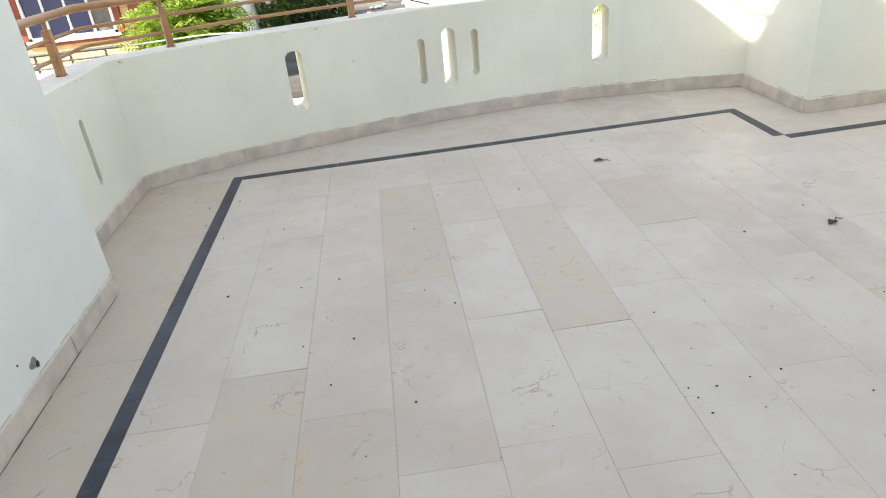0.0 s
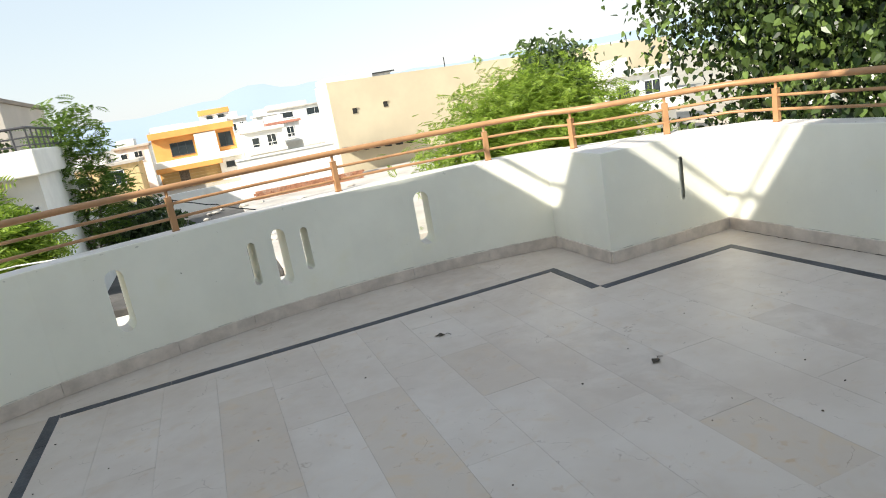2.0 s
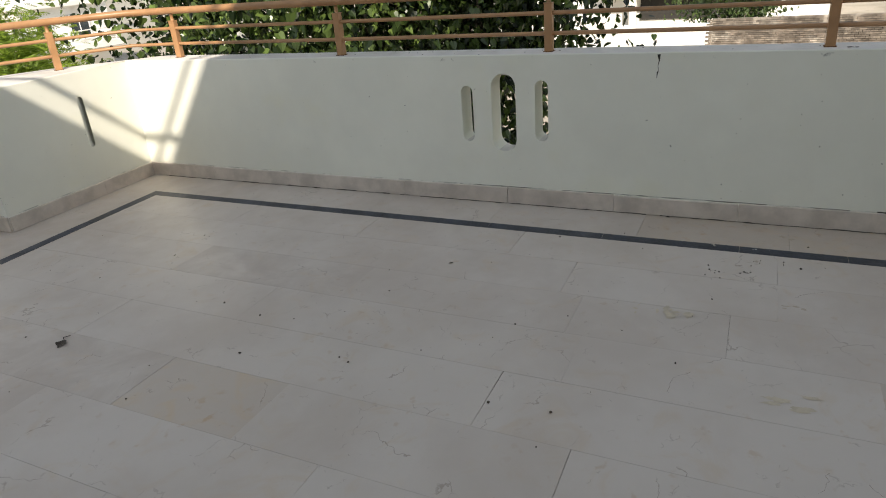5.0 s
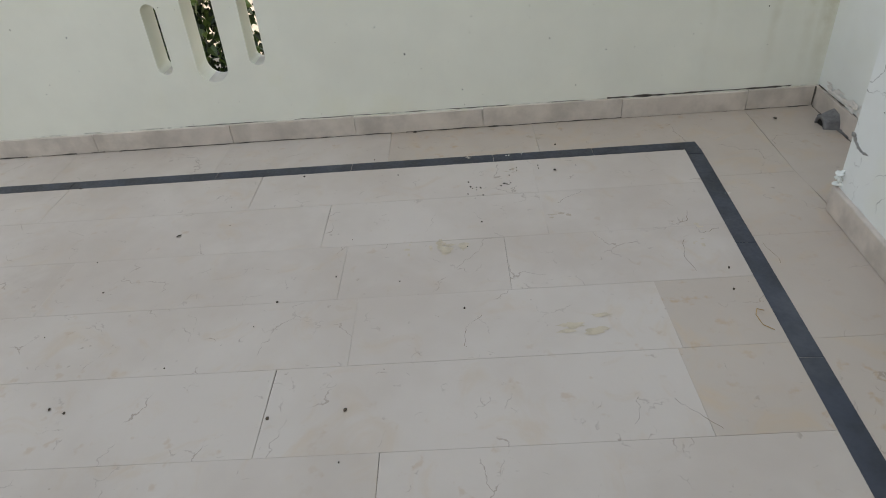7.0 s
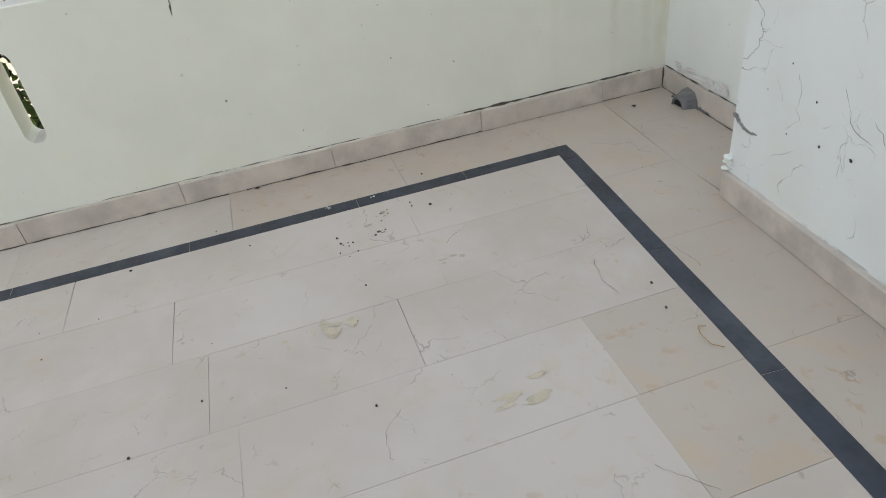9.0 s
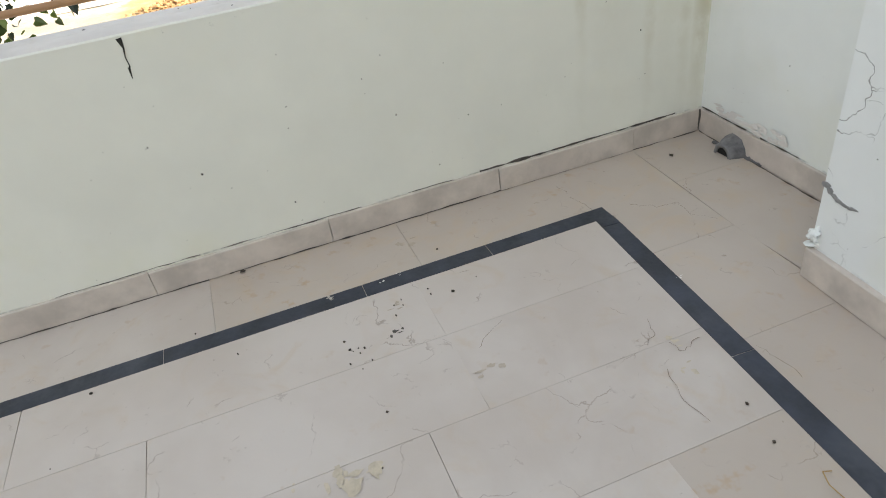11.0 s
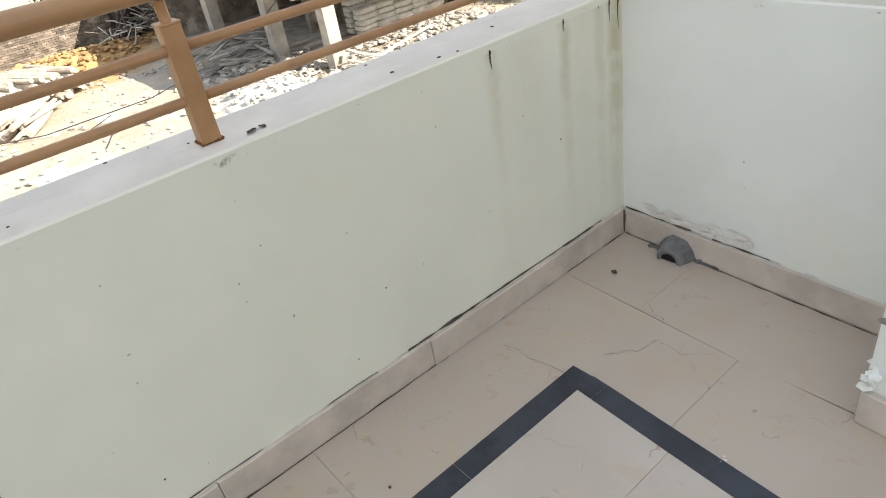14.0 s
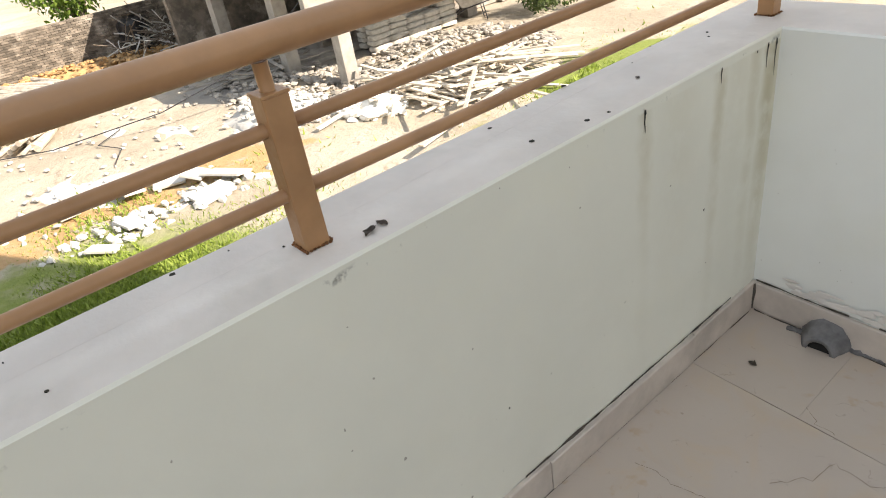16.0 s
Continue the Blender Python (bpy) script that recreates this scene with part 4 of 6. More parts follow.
small_tree("leafy tree hanging over the brick boundary wall", (33.6, 1.2, G), (33.4, 1.2, -1.0), (2.0, 2.6, 1.5), 90, 45, 0.2, LEAF_DARK, 19, False, 0.16)
small_tree("low shrub with reddish dry leaves in the yard", (18.6, -15.2, G), (18.6, -15.2, -2.7), (1.1, 1.3, 0.6), 40, 40, 0.14, LEAF_DARK, 20, False, 0.04)


# ---- houses ----
def cuboid_part(name, lo, hi, mat, parent, label="", bevel=0.0):
    return part(name, boxed(lo, hi, bevel), mat, parent, label)


def window(parent, x0, x1, z0, z1, y, panes, glass, frame_mat=WINDOW_WHITE, depth=0.12, bars=0):
    """A window in a wall that faces -y: frame, panes and sill, set into a recess."""
    w = part("window", boxed((x0, y + 0.02, z0), (x1, y + depth, z1)), LETTER, parent)
    t = 0.05
    bm = bmesh.new()
    for a, b in (((x0, z0), (x1, z0 + t)), ((x0, z1 - t), (x1, z1)), ((x0, z0), (x0 + t, z1)), ((x1 - t, z0), (x1, z1))):
        box(bm, (a[0], y - 0.03, a[1]), (b[0], y + 0.03, b[1]))
    for i in range(1, panes):
        xm = x0 + (x1 - x0) * i / panes
        box(bm, (xm - 0.02, y - 0.025, z0), (xm + 0.02, y + 0.025, z1))
    part("frame", bm, frame_mat, w)
    for i in range(panes):
        a, b = x0 + (x1 - x0) * i / panes, x0 + (x1 - x0) * (i + 1) / panes
        part("pane", boxed((a + 0.02, y + 0.004, z0 + t), (b - 0.02, y + 0.014, z1 - t)), CURTAIN if (bars and i == panes - 1) else glass, w)
    part("sill", boxed((x0 - 0.06, y - 0.07, z0 - 0.05), (x1 + 0.06, y + 0.02, z0)), frame_mat, w)
    return w


def roof_rail(parent, pts, z, h=0.8, step=0.28, mat=STEEL):
    """A thin steel balustrade along a line."""
    r = part("balustrade", tube(bmesh.new(), [(x, y, z + h) for x, y in pts], 0.03, 6), mat, parent)
    part("lower_bar", tube(bmesh.new(), [(x, y, z + h * 0.55) for x, y in pts], 0.018, 6), mat, r)
    part("lower_bar", tube(bmesh.new(), [(x, y, z + h * 0.2) for x, y in pts], 0.018, 6), mat, r)
    for (xa, ya), (xb, yb) in zip(pts, pts[1:]):
        n = max(1, int(math.dist((xa, ya), (xb, yb)) / step))
        for i in range(n + 1):
            x, y = xa + (xb - xa) * i / n, ya + (yb - ya) * i / n
            if i % 4 == 0:
                part("bar", boxed((x - 0.015, y - 0.015, z), (x + 0.015, y + 0.015, z + h)), mat, r)


villa = thing("white_house", label="two-storey house with yellow tiles, maroon trim and white roof slab", category="house")
cuboid_part("wall", (-9.0, 13.0, G), (-3.0, 18.0, 1.33), SAND_WALL, villa)
for z in np.arange(G + 0.22, 1.25, 0.22):
    part("course", boxed((-9.0, 12.988, z), (-2.99, 13.002, z + 0.012)), OCHRE, villa)
part("trim", boxed((-3.22, 12.95, -3.3), (-2.97, 13.06, 1.32)), MAROON, villa)
part("trim", boxed((-9.0, 12.955, 1.20), (-3.22, 13.04, 1.33)), MAROON, villa)
bm = bmesh.new()
for a, b in (((-5.18, 1.07), (-3.38, 1.17)), ((-5.18, -0.06), (-3.38, 0.05)), ((-5.18, -0.06), (-5.05, 1.17)), ((-3.50, -0.06), (-3.38, 1.17))):
    box(bm, (a[0], 12.93, a[1]), (b[0], 13.02, b[1]), bevel=0.01)
part("trim", bm, MAROON, villa)
window(villa, -5.05, -3.50, 0.05, 1.07, 12.96, 4, BLUE_GLASS, bars=1)
roof_a = part("roof", boxed((-9.2, 12.1, 1.38), (-2.93, 18.2, 1.78), 0.03), SUNWHITE, villa)
for i in range(12):
    part("bracket", boxed((-8.9 + i * 0.48, 12.15, 1.26), (-8.72 + i * 0.48, 13.0, 1.39), 0.01), SUNWHITE, roof_a)
roof_rail(villa, [(-9.2, 12.3), (-3.6, 12.3)], 1.78)
part("canopy", boxed((-7.5, 12.2, -0.62), (-3.1, 13.0, -0.42), 0.02), SUNWHITE, villa)
part("trim", boxed((-7.5, 12.18, -0.82), (-3.1, 12.24, -0.62)), MAROON, villa)
roof_rail(villa, [(-7.2, 12.35), (-3.3, 12.35)], -0.42, 0.3, 0.15)
block = thing("white_house", label="white stair block with flat roof slab beside the yellow-tiled house", category="house")
cuboid_part("wall", (-2.42, 15.0, G), (-1.80, 19.0, 1.2), SUNWHITE, block)
part("roof", boxed((-2.54, 14.7, 1.2), (-1.68, 19.2, 1.72), 0.03), SUNWHITE, block)
window(block, -2.12, -1.95, -0.1, 0.6, 14.98, 1, DARK_GLASS)
part("canopy", boxed((-2.0, 13.9, -1.35), (-1.1, 17.0, -0.75), 0.03), SUNWHITE, block)
roof_rail(block, [(-2.5, 14.9), (-1.75, 14.9), (-1.75, 19.0)], 1.72, 0.42, 0.12)
part("link_wall", boxed((-3.0, 15.4, G), (-2.42, 18.5, 0.95)), SUNWHITE, block)
part("ladder", tube(bmesh.new(), [(-2.72, 14.75, 0.6), (-2.70, 14.75, 2.0), (-2.58, 14.85, 2.12), (-2.4, 14.9, 2.1)], 0.022, 6), STEEL, block, "black steel ladder rail")
part("ladder", tube(bmesh.new(), [(-2.86, 14.75, 0.6), (-2.84, 14.75, 2.0), (-2.74, 14.85, 2.12)], 0.022, 6), STEEL, block)
grey = thing("grey_building", label="tall plain grey-brown rendered building behind the white house", category="building")
cuboid_part("wall", (-16.0, 23.5, G), (-3.95, 30.0, 3.36), PALEGREY, grey)
part("roof", boxed((-16.1, 23.4, 3.36), (-3.88, 30.1, 3.5), 0.02), GREYWALL, grey)
part("pole", tube(bmesh.new(), [(-6.6, 24.0, 3.55), (-5.0, 24.4, 3.95)], 0.04, 6), STEEL, grey)

# low flat roofs in front, brick upstand, white walls
lowroof = thing("low_building", label="low building with a dusty flat roof, darkened for tree shade, and loose bricks", category="building")
cuboid_part("wall", (-3.6, 12.5, G), (7.0, 25.5, -1.42), SUNWHITE, lowroof)
# west half of the roof coloured dark for the shade lying on it
part("roof", boxed((-3.6, 12.5, -1.42), (2.2, 25.5, -1.28), 0.02), ROOF_DARK, lowroof)
part("roof", boxed((2.2, 12.5, -1.42), (7.0, 25.5, -1.25), 0.02), ROOF_PALE, lowroof)
for i in range(26):
    for j in range(4):
        part("brick", boxed((2.75 + i * 0.16 + (j % 2) * 0.08, 24.9, -1.25 + j * 0.075), (2.90 + i * 0.16 + (j % 2) * 0.08, 25.1, -1.18 + j * 0.075)), BRICK, lowroof)
part("pipe", tube(bmesh.new(), [(-2.5, 15, -1.2), (0.5, 17, -1.05), (2.5, 16.5, -1.2)], 0.03, 6), SUNWHITE, lowroof)
for i in range(30):
    part("rubble", blob(bmesh.new(), (rnd.uniform(0.5, 6.8), rnd.uniform(13, 24.5), -1.22), (rnd.uniform(0.06, 0.2), rnd.uniform(0.06, 0.2), 0.06), rnd), DUSTY, lowroof)
longwall = thing("boundary_wall", label="long white rendered wall before the far houses", category="wall")
cuboid_part("wall", (2.7, 30.0, G), (7.0, 30.3, 0.0), SUNWHITE, longwall)
cuboid_part("coping", (2.65, 29.95, 0.0), (7.0, 30.35, 0.07), SUNWHITE, longwall)
cuboid_part("wall", (-4.0, 30.1, G), (2.7, 30.35, -0.85), SUNWHITE, longwall)
part("wall", boxed((-12.0, 34.0, G), (-2.5, 38.0, -0.9)), SAND_WALL, longwall)

beige = thing("beige_building", label="large plain beige rendered building with two vents and an awning", category="building")
bm = prism(bmesh.new(), [(7.62, 32.0), (30.0, 35.13), (30.0, 48.0), (10.2, 48.0), (7.62, 34.2)], G, 2.74)
for v_ in bm.verts:
    if v_.co.z > 0:
        v_.co.z -= 0.0166 * (v_.co.x - 7.62)            # the roof line falls a little to the east
part("wall", bm, BEIGE, beige)
part("end_wall", boxed((7.42, 32.03, G), (7.63, 34.2, 2.62)), SUNWHITE, beige)
FACE = Matrix.Translation((7.62, 32.0, 0)) @ Matrix.Rotation(math.atan(0.14), 4, "Z")
for u, z in ((1.16, 1.24), (2.83, 1.30)):
    v = part("vent", box(bmesh.new(), (u - 0.11, -0.03, z - 0.13), (u + 0.11, 0.1, z + 0.13), FACE), LETTER, beige)
    part("hood", box(bmesh.new(), (u - 0.15, -0.06, z + 0.13), (u + 0.15, 0.05, z + 0.17), FACE), BEIGE, v)
part("parapet", boxed((7.75, 33.0, 2.70), (10.2, 35.5, 2.98), 0.02), SUNWHITE, beige)
aw = part("awning", box(bmesh.new(), (0.15, -0.75, -0.46), (4.2, 0.0, -0.38), FACE @ Matrix.Rotation(radians(2.6), 4, "Y")), ROOF_DARK, beige, "grey sheet awning on dark brackets")
for i in range(6):
    part("bracket", box(bmesh.new(), (0.5 + i * 0.62, -0.65, -0.66 - 0.028 * i), (0.62 + i * 0.62, 0.0, -0.44 - 0.028 * i), FACE), LETTER, aw)
part("solar_panel", box(bmesh.new(), (10.1, 33.4, 2.86), (11.5, 34.6, 2.92)), STEEL, beige, "dark panel on the roof")
part("panel_frame", boxed((10.3, 33.5, 2.60), (11.3, 34.5, 2.87)), GALV, beige)
for x, y in ((15.5, 36.5), (19.0, 40.0)):
    part("aerial", tube(bmesh.new(), [(x, y, 2.3), (x, y, 3.3)], 0.03, 5), STEEL, beige)
part("ledge", boxed((7.0, 26.0, G), (13.0, 31.9, -1.7), 0.03), ROOF_PALE, beige)

orange = thing("orange_house", label="orange and ochre two-storey house with balcony", category="house")
Y = 68.0
cuboid_part("wall", (-2.6, Y, G), (4.9, Y + 9, 1.55), ORANGE, orange)
part("roof", boxed((-2.8, Y - 0.7, 1.55), (5.0, Y + 9, 2.15), 0.03), ORANGE, orange)
part("parapet", boxed((-2.5, Y + 0.5, 2.15), (4.6, Y + 9, 2.6), 0.03), SUNWHITE, orange)
part("stair_tower", boxed((2.2, Y + 3, 2.15), (5.0, Y + 7, 3.55), 0.03), SUNWHITE, orange)
part("fascia", boxed((2.1, Y + 2.8, 3.1), (5.1, Y + 7, 3.6), 0.03), ORANGE, orange)
window(orange, 2.8, 3.4, 2.55, 2.95, Y + 2.9, 1, DARK_GLASS, STEEL)
window(orange, 3.9, 4.5, 2.55, 2.95, Y + 2.9, 1, DARK_GLASS, STEEL)
window(orange, -1.1, 1.0, -0.2, 1.0, Y - 0.03, 3, DARK_GLASS, STEEL)
window(orange, 3.4, 4.6, -0.1, 1.2, Y - 0.03, 2, DARK_GLASS, STEEL)
part("bay", boxed((1.2, Y - 0.6, -0.9), (3.2, Y + 0.1, 1.5), 0.03), SUNWHITE, orange)
part("balcony", boxed((-2.7, Y - 1.2, -1.15), (5.0, Y, -0.55), 0.03), SUNWHITE, orange)
part("floor_band", boxed((-2.8, Y - 1.3, -1.6), (3.2, Y, -1.15), 0.03), ORANGE, orange)
part("ground_floor", boxed((-2.5, Y - 0.1, G), (2.9, Y + 0.05, -1.6)), OCHRE, orange)
part("annex", boxed((2.9, Y - 0.6, G), (5.1, Y + 0.02, -1.15), 0.03), SUNWHITE, orange)
window(orange, 3.5, 4.3, -2.1, -1.6, Y - 0.62, 1, DARK_GLASS, STEEL)
part("gate", boxed((-0.9, Y - 0.16, G), (0.0, Y - 0.05, -1.7)), BARK, orange)
for i in range(5):
    part("tile_band", boxed((-2.4, Y - 0.13, G + 0.25 + i * 0.3), (2.8, Y - 0.09, G + 0.33 + i * 0.3)), SAND_WALL, orange)

for i, (x0, x1, y0, z1, mat, roofm) in enumerate(((5.4, 8.8, 62, 0.75, SUNWHITE, SUNWHITE), (8.4, 11.6, 70, 1.0, SUNWHITE, SLATE_ROOF), (5.6, 7.6, 85, 2.4, SUNWHITE, SUNWHITE), (9.2, 12.0, 90, 2.2, SUNWHITE, SUNWHITE),
                                                  (-9.5, -3.6, 60, 0.1, SAND_WALL, ROOF_PALE), (-7.0, -3.6, 78, 1.2, SUNWHITE, ROOF_PALE), (-14, -10.0, 70, 1.4, GREYWALL, ROOF_PALE),
                                                  (21.6, 26.0, 30.0, 0.55, SUNWHITE, SUNWHITE), (26.0, 31.0, 38.0, 0.75, SUNWHITE, SUNWHITE), (30, 40, 60, 2.0, SUNWHITE, ROOF_PALE), (44, 56, 66, 2.6, SUNWHITE, ROOF_PALE),
                                                  (-30, -18, 60, 2.0, SUNWHITE, ROOF_PALE), (13, 24, 110, 2.9, SUNWHITE, ROOF_PALE), (-6, 4, 130, 2.9, SUNWHITE, ROOF_PALE))):
    h = thing("far_house", label="far flat-roofed plastered house in hazy sunlight", category="house", group="far houses")
    cuboid_part("wall", (x0, y0, G), (x1, y0 + 6, z1), mat, h)
    part("roof", boxed((x0 - 0.2, y0 - 0.3, z1), (x1 + 0.2, y0 + 6.2, z1 + 0.25), 0.03), roofm, h)
    wdt = x1 - x0
    window(h, x0 + wdt * 0.55, x0 + wdt * 0.8, z1 - 1.5, z1 - 0.4, y0 - 0.03, 2, DARK_GLASS)
    window(h, x0 + wdt * 0.15, x0 + wdt * 0.35, z1 - 1.4, z1 - 0.5, y0 - 0.03, 1, DARK_GLASS)
    part("parapet", boxed((x0 + 0.2, y0 + 1.5, z1 + 0.25), (x0 + wdt * 0.6, y0 + 5, z1 + 0.95), 0.03), SUNWHITE, h)
    if y0 < 75 and x0 > 5:
        roof_rail(h, [(x0, y0 - 0.9), (x1, y0 - 0.9)], z1 - 1.7, 0.6, 0.25, SUNWHITE)
        part("balcony", boxed((x0, y0 - 1.0, z1 - 1.95), (x1, y0, z1 - 1.7)), SUNWHITE, h)

# ---- east: boundary wall and the building over the street ----
bw = thing("boundary_wall", label="white painted yard wall with a bare weathered brick stretch", category="wall")
cuboid_part("plaster_wall", (31.0, 1.9, G), (31.25, 16.0, -1.9), SUNWHITE, bw, "white painted stretch")
cuboid_part("core", (31.06, -9.0, G), (31.2, 1.9, -1.75), MOSSY, bw)
v, f = [], []
q = random.Random(31)
for row in range(20):
    for i in range(46):
        y = -9.0 + i * 0.24 + (row % 2) * 0.12
        z = G + row * 0.077
        d = q.uniform(0.0, 0.035)
        b = len(v)
        lo, hi = (31.0 - d, y, z), (31.07, y + 0.228, z + 0.066)
        v += [(x, yy, zz) for x in (lo[0], hi[0]) for yy in (lo[1], hi[1]) for zz in (lo[2], hi[2])]
        f += [(b, b + 1, b + 3, b + 2), (b + 4, b + 6, b + 7, b + 5), (b, b + 4, b + 5, b + 1), (b + 2, b + 3, b + 7, b + 6), (b + 1, b + 5, b + 7, b + 3), (b, b + 2, b + 6, b + 4)]
tagged(from_lists("brickwork", v, f, MOSSY, bw), "weathered mossy bricks", kind="stuff")
eb = thing("street_building", label="white building with dark ground-floor opening and barred veranda", category="building")
cuboid_part("wall", (44.0, -3.0, G), (52.0, 14.0, 3.5), SUNWHITE, eb)
# dark box on the wall, coloured as the shaded inside of the opening
part("opening", boxed((43.9, 0.0, -3.0), (44.1, 6.8, -1.6)), LETTER, eb)
part("canopy", boxed((42.6, -1.0, -1.5), (44.0, 9.0, -1.2), 0.02), SUNWHITE, eb)
part("pillar", boxed((43.0, 6.9, G), (43.4, 7.3, -1.5)), SUNWHITE, eb)
roof_bars = part("veranda_rail", boxed((42.7, -1.0, -0.15), (42.76, 9.0, -0.08)), STEEL, eb)
for i in range(24):
    part("bar", boxed((42.7, -0.9 + i * 0.42, -1.2), (42.74, -0.86 + i * 0.42, -0.1)), STEEL, roof_bars)
for i in range(5):
    part("mullion", boxed((43.9, 0.5 + i * 1.7, -1.0), (44.02, 0.62 + i * 1.7, 2.5)), STEEL, eb)

# ---- the unfinished building in the yard ----
ub = thing("unfinished_building", label="unfinished concrete frame building with open dark ground floor", category="building")
part("column", boxed((20.55, -7.75, G), (20.93, -7.37, 0.2), 0.015), CONCRETE, ub)
part("column", boxed((18.2, -8.05, G), (18.55, -7.70, 0.2), 0.015), CONCRETE, ub, "pale concrete column")
part("column", boxed((20.6, -14.2, G), (21.0, -13.8, 0.2), 0.015), CONCRETE, ub)
part("column", boxed((24.6, -7.75, G), (25.0, -7.37, 0.2), 0.015), CONCRETE, ub)
part("slab", boxed((17.9, -16.0, 0.0), (32.0, -6.9, 0.25), 0.02), CONCRETE, ub)
part("back_wall", boxed((27.5, -16.0, G), (27.8, -7.0, 0.0)), MOSSY, ub)
part("side_wall", boxed((21.0, -16.0, G), (27.8, -15.7, 0.0)), CONCRETE, ub)
# added wall, its dark brick standing in for the interior's shade
part("side_wall", boxed((22.2, -15.7, G), (22.4, -9.4, 0.0)), MOSSY, ub)
# added out of view, hung low to keep sun off the ground floor
part("shade_beam", boxed((17.95, -16.0, -1.35), (18.15, -6.9, 0.0), 0.02), CONCRETE, ub)
part("plinth", boxed((21.2, -15.7, G), (27.5, -7.2, G + 0.12), 0.02), CONCRETE, ub)
yw = thing("boundary_wall", label="yellow painted yard wall", category="wall")
cuboid_part("wall", (9.0, -19.2, G), (19.0, -18.95, -1.7), YELLOW_PAINT, yw)
cuboid_part("coping", (8.95, -19.25, -1.7), (19.05, -18.9, -1.62), CONCRETE, yw)


# ---- yard things ----
def heap(name, label, at, rad, high, n, sizes, mat, seed, cat="rubble"):
    """A mound with broken lumps all over it."""
    q = random.Random(seed)
    t = thing(name, label=label, category=cat)
    bm = bmesh.new()
    rings = []
    for r in range(6):
        k = r / 5
        rings.append([bm.verts.new((at[0] + rad[0] * k * math.cos(a) * (1 + q.uniform(-.12, .12)), at[1] + rad[1] * k * math.sin(a) * (1 + q.uniform(-.12, .12)),
                                    G - 0.05 + (high * (1 - k) ** 0.8 + q.uniform(-.03, .03)) * (k < 1))) for a in [2 * math.pi * j / 18 for j in range(18)]])
    for a, b in zip(rings, rings[1:]):
        for j in range(18):
            bm.faces.new((a[j], a[(j + 1) % 18], b[(j + 1) % 18], b[j]))
    bm.faces.new(rings[0])
    part("mound", bm, EARTH if mat is DUSTY else mat, t, smooth=True)
    bm = bmesh.new()
    for i in range(n):
        k = math.sqrt(q.random()) * 1.1
        a = q.uniform(0, 6.283)
        s = q.uniform(*sizes)
        z = G + high * max(0, 1 - k) ** 0.8 + s * 0.25
        blob(bm, (at[0] + rad[0] * k * math.cos(a), at[1] + rad[1] * k * math.sin(a), z), (s, s * q.uniform(0.5, 1), s * q.uniform(0.3, 0.6)), q, 1, 0.3)
    tagged(part("rubble", bm, mat, t), kind="stuff")
    return t


heap("rubble_heap", "heap of grey dusty broken concrete before the building", (17.9, -10.9), (2.3, 2.6), 0.38, 1000, (0.03, 0.13), DUSTY, 41)
heap("rubble_heap", "low spread of broken grey concrete and stones at the columns", (20.2, -7.0), (2.6, 1.5), 0.2, 600, (0.03, 0.15), DUSTY, 42)
heap("soil_heap", "low bank of orange soil and brick bits", (29.3, -3.6), (1.8, 4.0), 0.35, 420, (0.05, 0.16), plain("orange_soil", (0.42, 0.26, 0.12), 0.95, 0.3, 4, 30, 0.6, island=0.4), 43)
heap("soil_heap", "orange soil bank beside the pole stack", (27.6, 1.2), (1.4, 1.6), 0.25, 200, (0.05, 0.14), bpy.data.materials["orange_soil"], 44)
heap("sand_heap", "pale heap of sand and lime", (18.4, -5.9), (1.6, 1.2), 0.4, 150, (0.03, 0.12), PALE, 45)
heap("rubble_heap", "white broken plaster boards along the grass", (15.5, -2.1), (0.5, 1.9), 0.08, 110, (0.04, 0.16), PALE, 46)
heap("rubble_heap", "scattered pale stones on the sand", (19.5, -1.6), (3.5, 2.5), 0.02, 110, (0.03, 0.10), PALE, 47)
heap("rubble_heap", "scattered stones along the soil bank", (24.0, -4.6), (2.5, 1.6), 0.03, 120, (0.03, 0.12), DUSTY, 48)


def sheets(label, spots, mat, seed):
    q = random.Random(seed)
    for x, y, z, w, d, tilt, turn in spots:
        t = tagged(part("broken_board", box(bmesh.new(), (-w / 2, -d / 2, 0), (w / 2, d / 2, 0.05), None, 0.008), mat), label, "board", "broken boards")
        t.matrix_basis = pose(x, y, z, tilt, q.uniform(-8, 8), turn)


sheets("white broken plaster board lying on the ground", [(17.1, -1.8, G + 0.12, 0.9, 0.45, 12, 20), (16.7, -2.6, G + 0.06, 0.6, 0.4, -8, 70), (15.8, -3.4, G + 0.14, 0.8, 0.5, 14, 35), (15.3, -2.9, G + 0.08, 0.7, 0.5, -6, 100),
                                                           (15.5, -1.5, G + 0.08, 0.6, 0.35, 5, 10), (15.0, -0.9, G + 0.04, 0.5, 0.3, 9, 50), (16.3, -3.0, G + 0.16, 0.6, 0.4, -18, 140), (17.3, -0.9, G + 0.05, 0.7, 0.35, 6, 170)], PALE, 3)
heap("plaster_heap", "pile of white plaster lumps beside the planks", (16.4, -7.1), (0.8, 0.7), 0.40, 80, (0.08, 0.22), SUNWHITE, 49)


